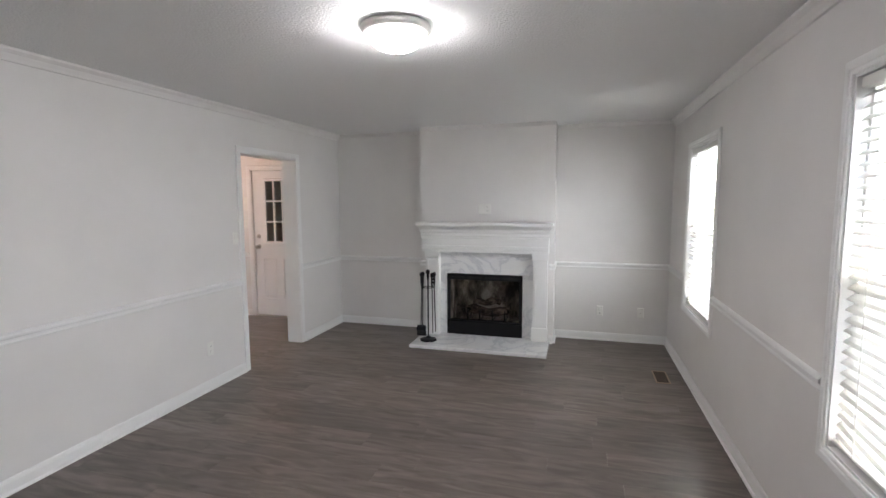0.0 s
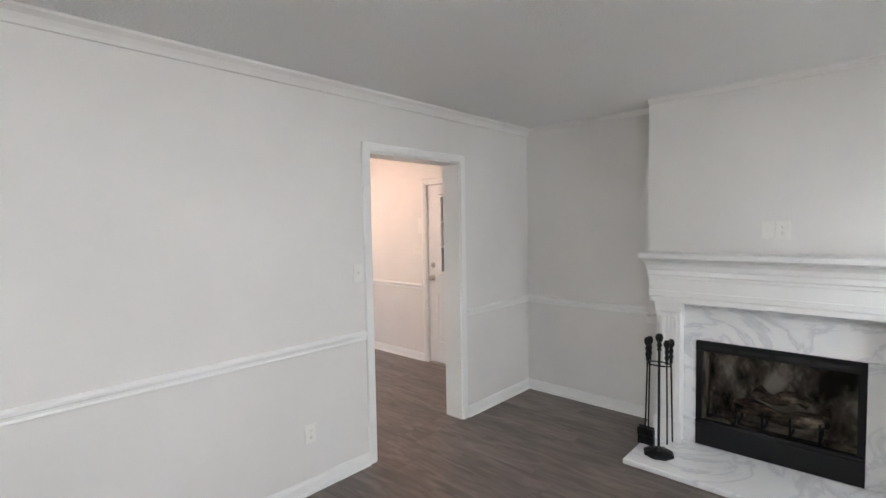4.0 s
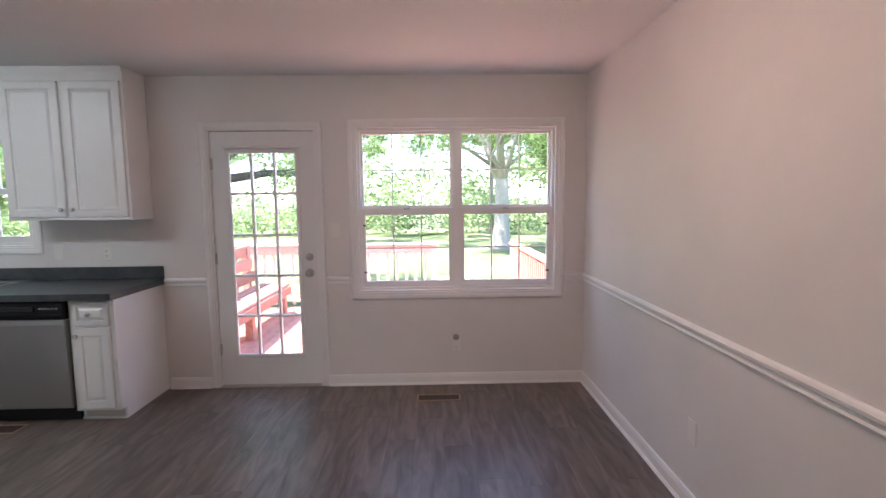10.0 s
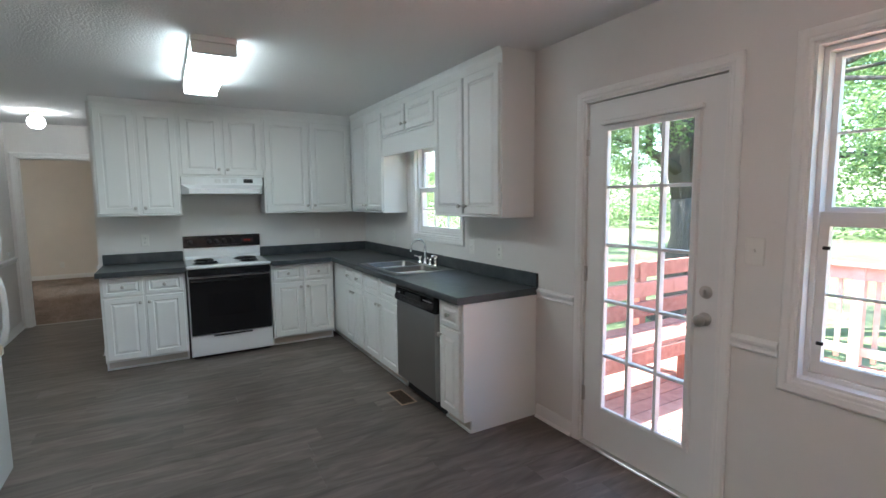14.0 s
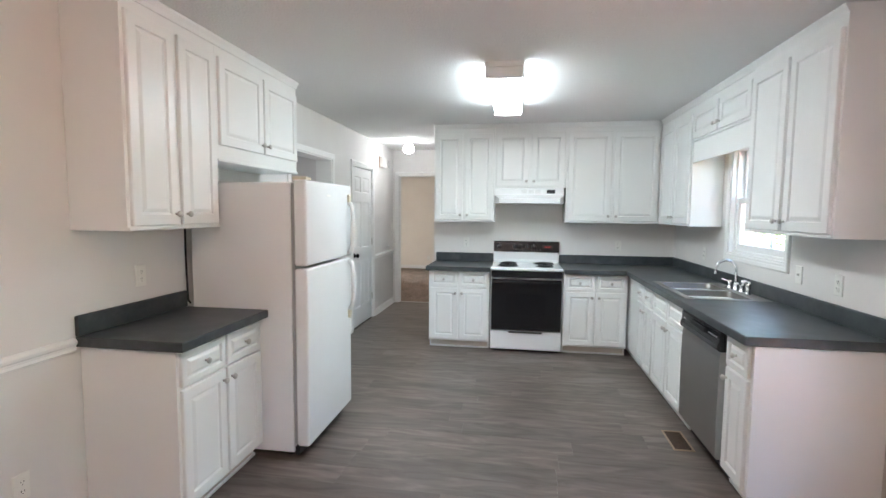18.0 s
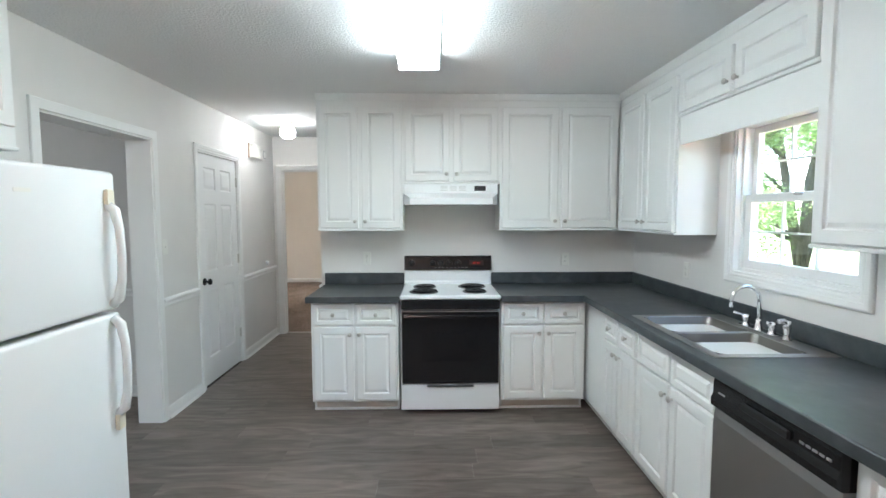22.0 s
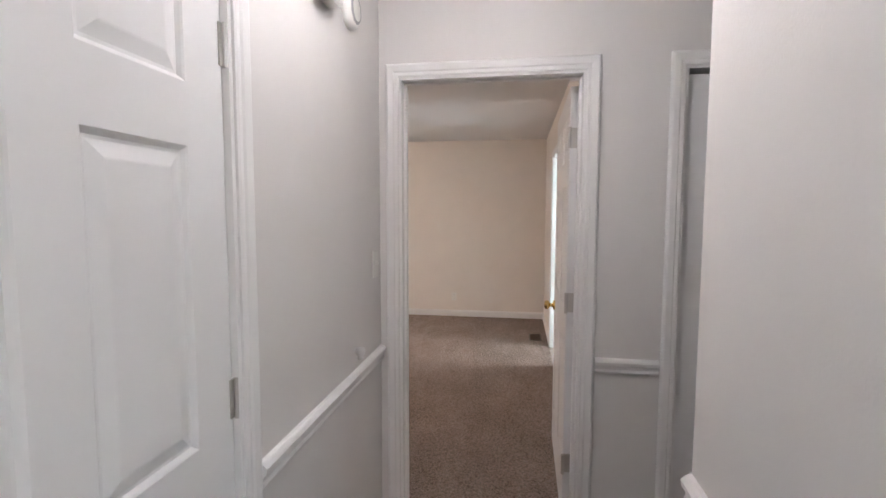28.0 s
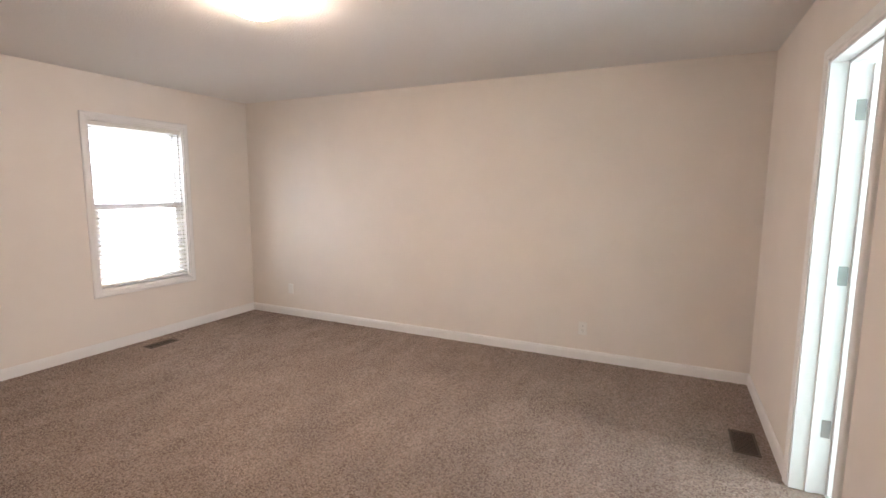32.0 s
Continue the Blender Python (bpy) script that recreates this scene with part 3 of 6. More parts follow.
def door_stop(axis, f0, f1, hole, label="white door stop on the frame"):
    """Thin strips planted on a door lining between f0 and f1."""
    t, k = .012, .0115
    a, b, lo, hi = hole
    bm = bmesh.new()
    for p, q, z0, z1 in ((a + t, a + t + k, lo + .001, hi - t - k), (b - t - k, b - t, lo + .001, hi - t - k), (a + t, b - t, hi - t - k, hi - t)):
        if axis == 'x':
            box(bm, f0, p, z0, f1, q, z1, .002)
        else:
            box(bm, p, f0, z0, q, f1, z1, .002)
    return setting("door_stop", bm, TRIM, label, "trim")


door_stop('x', BX0 - .098, BX0 - .064, BATH)
door_stop('y', HY - .076, HY - .042, BDOOR)

# ---- bedroom carpet and thresholds ----
bm = bmesh.new()
box(bm, BX0, BY, -.03, BX1, HY - .12, 0)
box(bm, BDOOR[0], HY - .12, -.03, BDOOR[1], HY - .06, 0)
box(bm, BX0 - BT, BATH[0], -.03, BX0, BATH[1], 0)
setting("carpet", bm, CARPET, "beige-brown cut-pile bedroom carpet", "carpet")
setting("threshold_strip", nb((BDOOR[0] + .012, HY - .075, -.002, BDOOR[1] - .012, HY - .05, .006), bevel=.002), NICKEL, "thin metal strip between planks and carpet", "trim")


# ---- lamps ----
def dome_lamp(x, y, r, glass, label):
    th = thing("ceiling_lamp", pose(x, y, CZ), label, "ceiling lamp")
    bm = lathe(bmesh.new(), [(0, 0), (r * 1.09, 0), (r * 1.11, -.005), (r * 1.10, -.018), (r * 1.05, -.030), (r * .98, -.037), (r * .92, -.038), (0, -.034)], n=40)
    part("ring", bm, PANWHITE, th, "pale painted metal pan", True)
    prof = [(r * .90, -.037)] + [(r * .90 * math.cos(a), -.040 - .078 * math.sin(a)) for a in (.25, .5, .75, 1.0, 1.25, 1.45)] + [(0, -.119)]
    part("bowl", lathe(bmesh.new(), prof, n=40), glass, th, "glowing frosted glass bowl", True)
    part("finial", lathe(bmesh.new(), [(0, -.117), (.008, -.119), (.009, -.125), (.005, -.130), (0, -.133)], n=12), NICKEL, th, "", True)
    return th


dome_lamp(0.55, 2.35, .155, DOME_LIV, "flush dome ceiling lamp glowing on the living room ceiling")
dome_lamp(-3.73, 4.725, .155, DOME_DIN, "flush dome ceiling lamp glowing warmly over the dining area")
dome_lamp(-0.42, -5.02, .165, DOME_BED, "flush dome ceiling lamp glowing on the bedroom ceiling")
th = thing("hall_lamp", pose(-2.535, -1.71, CZ), "small glass globe ceiling lamp with a brass cap in the hall", "ceiling lamp")
part("cap", lathe(bmesh.new(), [(0, 0), (.062, 0), (.062, -.012), (.045, -.022), (.035, -.030), (0, -.03)], n=28), BRASS, th, "polished brass cap", True)
part("globe", lathe(bmesh.new(), [(.036, -.028), (.040, -.045), (.070, -.075), (.078, -.11), (.070, -.145), (.045, -.168), (0, -.178)], n=28), GLOBE, th, "glowing ribbed glass globe", True)
# fluorescent box
th = thing("fluorescent_light", pose(-3.965, 1.06, CZ), "white fluorescent ceiling box with a glowing wrap lens", "ceiling light")
part("tray", nb((-.125, -.640, -.035, .125, .640, 0), bevel=.004), APPLIANCE, th)
for s in (-1, 1):
    part("end_cap", nb((-.122, s * .640, -.105, .122, s * .605, -.036), bevel=.006), APPLIANCE, th, "white end cap")
bm = bmesh.new()
prof = [(-.12, -.036), (-.118, -.075), (-.100, -.095), (0, -.102), (.100, -.095), (.118, -.075), (.12, -.036)]
quads(bm, [[(x, -.605, z) for x, z in prof], [(x, .605, z) for x, z in prof]], False)
part("lens", bm, TUBELENS, th, "glowing ribbed plastic lens", True)
# the third lamp, at the unseen window, is raised to fill the room
for w, p in ((LWIN1, 1.5), (LWIN2, 2.3), (LWIN3, 2.6)):
    window_lamp("window_light", LX + .135, (w[0] + w[1]) / 2, (w[2] + w[3]) / 2, w[1] - w[0], w[3] - w[2], 90, p)
window_lamp("window_light", BX1 + .135, (BWIN[0] + BWIN[1]) / 2, (BWIN[2] + BWIN[3]) / 2, BWIN[1] - BWIN[0], BWIN[3] - BWIN[2], 90, .8)
for w, x in ((LWIN1, LX), (LWIN2, LX), (LWIN3, LX), (BWIN, BX1)):
    backdrop(x + 1.2, w[0] - 1.4, w[1] + 1.4, -.6, 3.4)


# ---- makers of furniture and fittings: local x along the wall, -y out of it, z up ----
def turned(x, y, z, profile, n=16, rx=90, rz=0):
    return lathe(bmesh.new(), profile, pose(x, y, z, rx, 0, rz), n)


KNOB = [(0, 0), (.007, 0), (.006, .010), (.010, .014), (.0155, .019), (.0155, .025), (.011, .030), (0, .032)]


def front(name, parent, x0, x1, z0, z1, y, knob=None, wide=True, mat=None):
    """A raised-panel door or drawer front with its knob."""
    bm = bmesh.new()
    if wide:
        st = [(0, .019), (0, .004), (.004, 0), (.052, 0), (.055, .004), (.058, .0095), (.064, .0095), (.080, .0015), (.086, .001)]
    else:
        st = [(0, .019), (0, .004), (.004, 0), (.030, 0), (.033, .005), (.036, .011), (.041, .011), (.056, .001), (.058, .0005)]
    rings(bm, x0, x1, z0, z1, y, st)
    ob = part(name, bm, mat or CABINET, parent)
    if knob:
        part("knob", turned(knob[0], y + .001, knob[1], KNOB), NICKEL, ob, "round brushed nickel knob", True)
    return ob


def pair(parent, x0, x1, z0, z1, y, low_knobs, gap=.020, edge=.018):
    """Two doors side by side, knobs at the meeting stiles."""
    mid = (x0 + x1) / 2
    kz = z0 + .055 if low_knobs else z1 - .055
    front("door", parent, x0 + edge, mid - gap / 2, z0, z1, y, (mid - gap / 2 - .026, kz))
    front("door", parent, mid + gap / 2, x1 - edge, z0, z1, y, (mid + gap / 2 + .026, kz))


def base_cabinet(m, w, d, layout, label, group="kitchen base cabinets", toe=.085):
    """layout: 'pair' two drawers over two doors, 'sink' two blind fronts over two doors, 'single' one of each, 'blank'."""
    th = thing("base_cabinet", m, label, "cabinet", group)
    y = -d + .019
    part("body", nb((0, y + .001, toe, w, -.004, .872), bevel=.002), CABINET, th)
    for x in (.001, w - .017):
        part("side_panel", nb((x, y + .06, .001, x + .016, -.004, toe + .001)), CABINET, th)
    part("toe_kick", nb((.018, y + .062, .001, w - .018, y + .077, toe)), TOEKICK, th, "tan unpainted toe kick")
    part("shoe_strip", nb((.002, y + .046, .001, w - .002, y + .059, .022), bevel=.004), CABINET, th)
    f = y - .018
    if layout in ('pair', 'sink'):
        mid = w / 2
        for x0, x1 in ((.018, mid - .010), (mid + .010, w - .018)):
            front("drawer", th, x0, x1, .690, .852, f, ((x0 + x1) / 2, .771) if layout == 'pair' else None, False)
        pair(th, 0, w, toe + .018, .674, f, False)
    elif layout == 'single':
        front("drawer", th, .030, w - .030, .690, .852, f, (w / 2, .771), False)
        front("door", th, .030, w - .030, toe + .018, .674, f, (.030 + .026, .619))
    return th


def wall_cabinet(m, w, d, z0, z1, top, label, doors=True, group="kitchen wall cabinets"):
    th = thing("wall_cabinet", m, label, "cabinet", group)
    y = -d + .019
    part("body", nb((0, y + .001, z0, w, -.004, top), bevel=.002), CABINET, th)
    part("bottom_strip", nb((0, y - .010, z0, w, y, z0 + .016), bevel=.003), CABINET, th)
    if doors:
        pair(th, 0, w, z0 + .022, z1, y - .018, True, .030)
    return th


def panel_door(th, w, h, rows, cols=2):
    """A six-panel leaf: local x 0..w, faces at y -.0175 and .0175; rows: heights of the panels."""
    st, md = .115, .10
    xs = [(st, (w - md) / 2), ((w + md) / 2, w - st)] if cols == 2 else [(st, w - st)]
    bm = nb((0, -.0175, 0, st, .0175, h), (w - st, -.0175, 0, w, .0175, h))
    edges = [0] + [v for r in rows for v in r] + [h]
    for a, b in zip(edges[::2], edges[1::2]):
        box(bm, st, -.0175, a, w - st, .0175, b)
    if cols == 2:
        for a, b in rows:
            box(bm, xs[0][1], -.0175, a, xs[1][0], .0175, b)
    part("leaf", bm, DOORWHITE, th)
    for a, b in rows:
        for x0, x1 in xs:
            bm = bmesh.new()
            steps = [(0, 0), (.004, .003), (.010, .010), (.016, .010), (.042, .003), (.046, .0025)]
            rings(bm, x0, x1, a, b, -.0175, steps)
            rings(bm, x0, x1, a, b, .0175, [(i, -d) for i, d in steps])
            part("panel", bm, DOORWHITE, th)
    return th


def hinge(parent, x, y, z, mat):
    bm = nb((x - .017, y - .002, z - .045, x + .017, y + .001, z + .045), bevel=.0008)
    tube(bm, [(x, y - .006, z - .047), (x, y - .006, z + .047)], .0065, 10)
    return part("hinge", bm, mat, parent, "steel butt hinge")


ROUNDKNOB = [(0, 0), (.032, 0), (.033, .004), (.028, .010), (.012, .014), (.011, .030), (.020, .036), (.028, .046), (.028, .056), (.020, .064), (0, .067)]


def door_knob(parent, x, z, mat, y0=-.0175, both=True, lab="round door knob"):
    kn = part("knob", turned(x, y0, z, ROUNDKNOB, 20), mat, parent, lab, True)
    if both:
        part("knob", turned(x, -y0, z, ROUNDKNOB, 20, -90), mat, parent, lab, True)
    return kn


def deadbolt(parent, x, z, mat, y0=-.0175):
    bm = turned(x, y0, z, [(0, 0), (.031, 0), (.031, .006), (.026, .012), (.015, .014), (0, .014)], 20)
    box(bm, x - .005, y0 - .028, z - .014, x + .005, y0 - .012, z + .014, .002)
    return part("deadbolt", bm, mat, parent, "round deadbolt with a thumb turn", True)


def pane(parent, x0, x1, z0, z1, y, mat=None):
    ob = part("pane", nb((x0, y - .002, z0, x1, y + .002, z1)), mat or GLASS, parent)
    ob.visible_shadow = False
    return ob


def sash(parent, x0, x1, z0, z1, y, cols, rows, fw=.038, label="white window sash", mun=.010, low=None, high=None):
    """A glazed sash with its grille; y is the middle of its depth; low, high: heights of its rails."""
    t = .016
    low, high = low or fw, high or fw
    bm = nb((x0, y - t, z0, x0 + fw, y + t, z1), (x1 - fw, y - t, z0, x1, y + t, z1),
            (x0 + fw, y - t, z0, x1 - fw, y + t, z0 + low), (x0 + fw, y - t, z1 - high, x1 - fw, y + t, z1), bevel=.003)
    fr = part("sash", bm, TRIM, parent, label)
    gx0, gx1, gz0, gz1 = x0 + fw, x1 - fw, z0 + low, z1 - high
    for i in range(1, cols):
        x = gx0 + (gx1 - gx0) * i / cols
        part("glazing_bar", nb((x - mun / 2, y - .008, gz0, x + mun / 2, y + .008, gz1)), TRIM, fr)
    for j in range(1, rows):
        z = gz0 + (gz1 - gz0) * j / rows
        part("glazing_bar", nb((gx0, y - .0075, z - mun / 2, gx1, y + .0075, z + mun / 2)), TRIM, fr)
    for i in range(cols):
        for j in range(rows):
            a, b = gx0 + (gx1 - gx0) * i / cols, gx0 + (gx1 - gx0) * (i + 1) / cols
            c, d = gz0 + (gz1 - gz0) * j / rows, gz0 + (gz1 - gz0) * (j + 1) / rows
            pane(fr, a + (mun / 2 if i else 0), b - (mun / 2 if i < cols - 1 else 0), c + (mun / 2 if j else 0), d - (mun / 2 if j < rows - 1 else 0), y)
    return fr


def plate(m, kind, label, w=.072, h=.116, mat=None):
    """A wall plate: 'outlet', 'switch', 'switch3', 'blank', 'jack'."""
    mat = mat or PLASTIC
    th = thing("outlet" if kind in ("outlet", "jack") else "light_switch", m, label, "outlet" if kind in ("outlet", "jack") else "light switch")
    bm = bmesh.new()
    rings(bm, -w / 2, w / 2, -h / 2, h / 2, -.006, [(0, .006), (0, .003), (.003, .0005), (.006, 0)])
    part("plate", bm, mat, th)
    if kind == "outlet":
        for dz in (-.020, .020):
            soc = part("socket", turned(0, -.0055, dz, [(0, 0), (.0165, 0), (.0165, .002), (.015, .003), (0, .003)], 18), mat, th)
            part("slots", nb((-.007, -.0092, dz - .001, -.005, -.0083, dz + .008), (.005, -.0092, dz - .001, .007, -.0083, dz + .007),
                             (-.002, -.0092, dz - .010, .002, -.0083, dz - .006)), DARK, soc)
    elif kind.startswith("switch"):
        for k in ((-.046, 0, .046) if kind.endswith("3") else (0,)):
            part("toggle", nb((k - .005, -.016, -.004, k + .005, -.006, .010), bevel=.002), mat, th)
            part("collar", nb((k - .007, -.0072, -.014, k + .007, -.006, .014)), GREY if mat is IVORY else mat, th)
    elif kind == "jack":
        part("port", turned(0, -.0055, 0, [(0, 0), (.006, 0), (.006, .006), (.003, .008), (0, .008)], 12), NICKEL, th)
    if kind in ("blank", "jack", "switch", "switch3"):
        for dz in (-.042, .042):
            part("screw", turned(0, -.0055, dz, [(0, 0), (.003, 0), (.003, .0012), (0, .0014)], 10), mat, th)
    return th


def register(m, w, d, label, mat=None):
    """A floor register with louvres, flush in the floor: w along local x, d along local y."""
    mat = mat or BRONZE
    th = thing("floor_register", m, label, "floor vent")
    bm = nb((-w / 2, -d / 2, 0, w / 2, -d / 2 + .012, .006), (-w / 2, d / 2 - .012, 0, w / 2, d / 2, .006),
            (-w / 2, -d / 2 + .012, 0, -w / 2 + .012, d / 2 - .012, .006), (w / 2 - .012, -d / 2 + .012, 0, w / 2, d / 2 - .012, .006), bevel=.0015)
    part("frame", bm, mat, th)
    part("damper", nb((-w / 2 + .010, -d / 2 + .010, .0004, w / 2 - .010, d / 2 - .010, .0012)), DAMPER if mat is BRONZE else DARK, th)
    for k in range(16):
        x = -w / 2 + .018 + (w - .036) * k / 15
        part("louvre", nb((x - .0018, -d / 2 + .012, .0012, x + .0018, d / 2 - .012, .0040)), BROWNIRON, th)
    return th


# ---- doors ----
SIX = [(.23, .84), (1.00, 1.60), (1.72, 1.92)]


def rows_for(h):
    return [(a * h / 2.03, b * h / 2.03) for a, b in SIX]


# pantry door, closed, in the kitchen wall
PW_, PH_ = PANTRY[1] - PANTRY[0] - .030, PANTRY[3] - .028
th = thing("door", pose(PK + .030, PANTRY[1] - .015, .010, 0, 0, -90), "closed white six-panel pantry door with a black knob", "door")
panel_door(th, PW_, PH_, rows_for(PH_))
door_knob(th, .062, .93, BLACKGLOSS, both=False, lab="round black door knob")
for z in (.30, 1.07, 1.84):
    hinge(th, PW_ + .006, -.020, z, NICKEL)
# closet door in the hall, closed
CW_ = CLOSET[1] - CLOSET[0] - .030
th = thing("door", pose(CLOSET[1] - .015, HY - .045, .010, 0, 0, 180), "closed white six-panel hall closet door", "door")
panel_door(th, CW_, PH_, rows_for(PH_))
door_knob(th, CW_ - .062, .93, BRASS, both=False, lab="round brass door knob")
# bedroom door, standing open against the bath wall
BW_ = .90
th = thing("door", pose(BDOOR[0] + .030, HY - .150, .010, 0, 0, -91), "open white six-panel bedroom door with brass knobs", "door")
panel_door(th, BW_, PH_, rows_for(PH_))
door_knob(th, BW_ - .060, .895, BRASS, lab="round brass door knob")
for z in (.30, 1.07, 1.82):
    bm = nb((-.003, -.020, z - .045, .001, .016, z + .045), bevel=.0008)
    tube(bm, [(-.016, .020, z - .047), (-.016, .020, z + .047)], .0075, 12)
    box(bm, -.014, .014, z - .044, .000, .0165, z + .044)
    part("hinge", bm, NICKEL, th, "steel butt hinge")
for z in (.31, 1.08, 1.83):
    setting("hinge_leaf", nb((BDOOR[0] + .0115, HY - .112, z - .045, BDOOR[0] + .0145, HY - .078, z + .045), bevel=.0008), DARKSTEEL, "steel hinge leaf on the door frame", "hinge")
# bathroom door, opened into the bathroom
TW_ = BATH[1] - BATH[0] - .030
th = thing("door", pose(BX0 - BT - .005, BATH[0] + .018, .010, 0, 0, 179), "open white six-panel bathroom door", "door")
panel_door(th, TW_, PH_, rows_for(PH_))
door_knob(th, TW_ - .062, .92, NICKEL)
for z in (.34, 1.10, 1.86):
    setting("hinge_leaf", nb((BX0 - BT + .004, BATH[0] + .0115, z - .045, BX0 - BT + .040, BATH[0] + .0145, z + .045), bevel=.0008), DARKSTEEL, "steel hinge leaf on the door frame", "hinge")
# back door with nine small panes
KW_, KH_ = BACK[1] - BACK[0] - .030, BACK[3] - .030
th = thing("door", pose(BACK[0] + .015, NY + .040, .012), "closed white back door with dark glass panes and steel knobs", "door")
gx0, gx1, gz0, gz1 = .20, KW_ - .20, 1.05, 1.91
bm = nb((0, -.0175, 0, .13, .0175, KH_), (KW_ - .13, -.0175, 0, KW_, .0175, KH_), (.13, -.0175, 0, KW_ - .13, .0175, .24),
        (.13, -.0175, .82, KW_ - .13, .0175, gz0), (.13, -.0175, gz1, KW_ - .13, .0175, KH_), (.13, -.0175, gz0, gx0, .0175, gz1), (gx1, -.0175, gz0, KW_ - .13, .0175, gz1),
        (KW_ / 2 - .05, -.0175, .24, KW_ / 2 + .05, .0175, .82))
part("leaf", bm, DOORWHITE, th)
for x0, x1 in ((.13, KW_ / 2 - .05), (KW_ / 2 + .05, KW_ - .13)):
    bm = bmesh.new()
    rings(bm, x0, x1, .24, .82, -.0175, [(0, 0), (.004, .003), (.010, .010), (.016, .010), (.042, .003), (.046, .0025)])
    part("panel", bm, DOORWHITE, th)
bm = bmesh.new()
casing(bm, gx0, gx1, gz0, gz1, -.0175, [(-.012, 0), (-.012, .010), (0, .014), (.020, .012), (.028, 0)], True)
part("glass_trim", bm, DOORWHITE, th)
for i in range(1, 3):
    x = gx0 + (gx1 - gx0) * i / 3
    part("glazing_bar", nb((x - .011, -.026, gz0, x + .011, .010, gz1), bevel=.003), DOORWHITE, th)
    z = gz0 + (gz1 - gz0) * i / 3
    part("glazing_bar", nb((gx0, -.0255, z - .011, gx1, .0095, z + .011), bevel=.003), DOORWHITE, th)
for i in range(3):
    for j in range(3):
        pane(th, gx0 + (gx1 - gx0) * i / 3 + .011 * (i > 0), gx0 + (gx1 - gx0) * (i + 1) / 3 - .011 * (i < 2),
             gz0 + (gz1 - gz0) * j / 3 + .011 * (j > 0), gz0 + (gz1 - gz0) * (j + 1) / 3 - .011 * (j < 2), 0)
door_knob(th, .070, .985, NICKEL, both=False, lab="round steel knob")
deadbolt(th, .070, 1.13, NICKEL)
# the dim garage behind it, and plain closets behind the other doors
setting("garage_shell", nb((BACK[0] - .8, NY + 2.0, 0, BACK[1] + .8, NY + 2.1, CZ), (BACK[0] - .9, NY + T, 0, BACK[0] - .8, NY + 2.1, CZ),
                           (BACK[1] + .8, NY + T, 0, BACK[1] + .9, NY + 2.1, CZ), (BACK[0] - .9, NY + T, CZ, BACK[1] + .9, NY + 2.1, CZ + .1),
                           (BACK[0] - .9, NY + T, -.1, BACK[1] + .9, NY + 2.1, -.02)), TOEKICK, "plain dim garage behind the back door", "wall")

# bathroom beyond the bedroom: aqua walls, daylight from an added window out of view
AQUA = painted("aqua_paint", (0.62, 0.78, 0.76), 0.5, 160, 0.001)
bx = BX0 - BT
setting("bathroom_floor", nb((bx - 1.7, -6.6, -.03, bx, -4.6, -.002)), TRIM, "white bathroom floor", "floor")
wall("wall_bathroom_west", 'x', bx - 1.7, bx - 1.84, -6.6, -4.6, 0, CZ, [(-6.2, -5.0, .9, 2.1)], AQUA, "aqua painted bathroom wall with an added unseen window")
wall("wall_bathroom_south", 'y', -6.6, -6.7, bx - 1.84, bx, 0, CZ, [], AQUA, "aqua painted bathroom wall")
wall("wall_bathroom_north", 'y', -4.6, -4.5, bx - 1.84, bx, 0, CZ, [], AQUA, "aqua painted bathroom wall")
# lamp and glowing sheet at the unseen window, added to brighten the doorway
window_lamp("window_light", bx - 1.80, -5.6, 1.5, 1.2, 1.2, -90, 6)
backdrop(bx - 2.6, -7.2, -4.2, 0, 3.2)


# ---- windows ----
def double_hung(name, m, w, z0, z1, label, cols=0, rows=0, depth=.075, fw=.038, meet=.045):
    """A double-hung window in an opening 0..w: upper sash outside, lower sash inside."""
    th = thing(name, m, label, "window")
    mid = (z0 + z1) / 2
    part("frame", nb((.013, depth - .04, z0 + .013, .030, depth + .055, z1 - .013), (w - .030, depth - .04, z0 + .013, w - .013, depth + .055, z1 - .013),
                     (.030, depth - .04, z1 - .032, w - .030, depth + .055, z1 - .013), (.030, depth - .04, z0 + .013, w - .030, depth + .055, z0 + .032)), TRIM, th)
    sash(th, .030, w - .030, mid - .02, z1 - .032, depth + .028, max(cols, 1), max(rows, 1), fw, low=meet)
    sash(th, .030, w - .030, z0 + .032, mid + .02, depth - .008, max(cols, 1), max(rows, 1), fw + .012, high=meet, low=.050)
    part("sash_lock", nb((w / 2 - .025, depth - .034, mid + .004, w / 2 + .025, depth - .022, mid + .020), bevel=.004), NICKEL, th)
    return th


def window_trim(hole, at, axis, sign):
    door_casing("window_casing", at, axis, sign, hole, "white moulded window casing", CASE, True)


# twin window of the dining area
window_trim(TWIN, KX, 'x', 1)
jamb("window_lining", 'x', KX - .07, KX, TWIN, "white window lining", True)
half = (TWIN[1] - TWIN[0]) / 2
for k in range(2):
    th = double_hung("window", pose(KX, TWIN[0] + k * half, 0, 0, 0, 90), half, TWIN[2], TWIN[3], "white double-hung window with a grille, looking on the garden", 3, 2, .084, .020, .058)
    for z in (TWIN[2] + .155, TWIN[2] + .54):
        x = .058 if k == 0 else half - .058
        part("tilt_latch", nb((x - .012, .053, z - .007, x + .012, .0605, z + .007), bevel=.002), BLACKMATT, th, "small black latch")
setting("window_mullion", nb((KX - .125, TWIN[0] + half - .014, TWIN[2] + .013, KX - .038, TWIN[0] + half + .014, TWIN[3] - .013), bevel=.004), TRIM, "white mullion between the two windows", "trim")
# window over the sink
window_trim(KWIN, KX, 'x', 1)
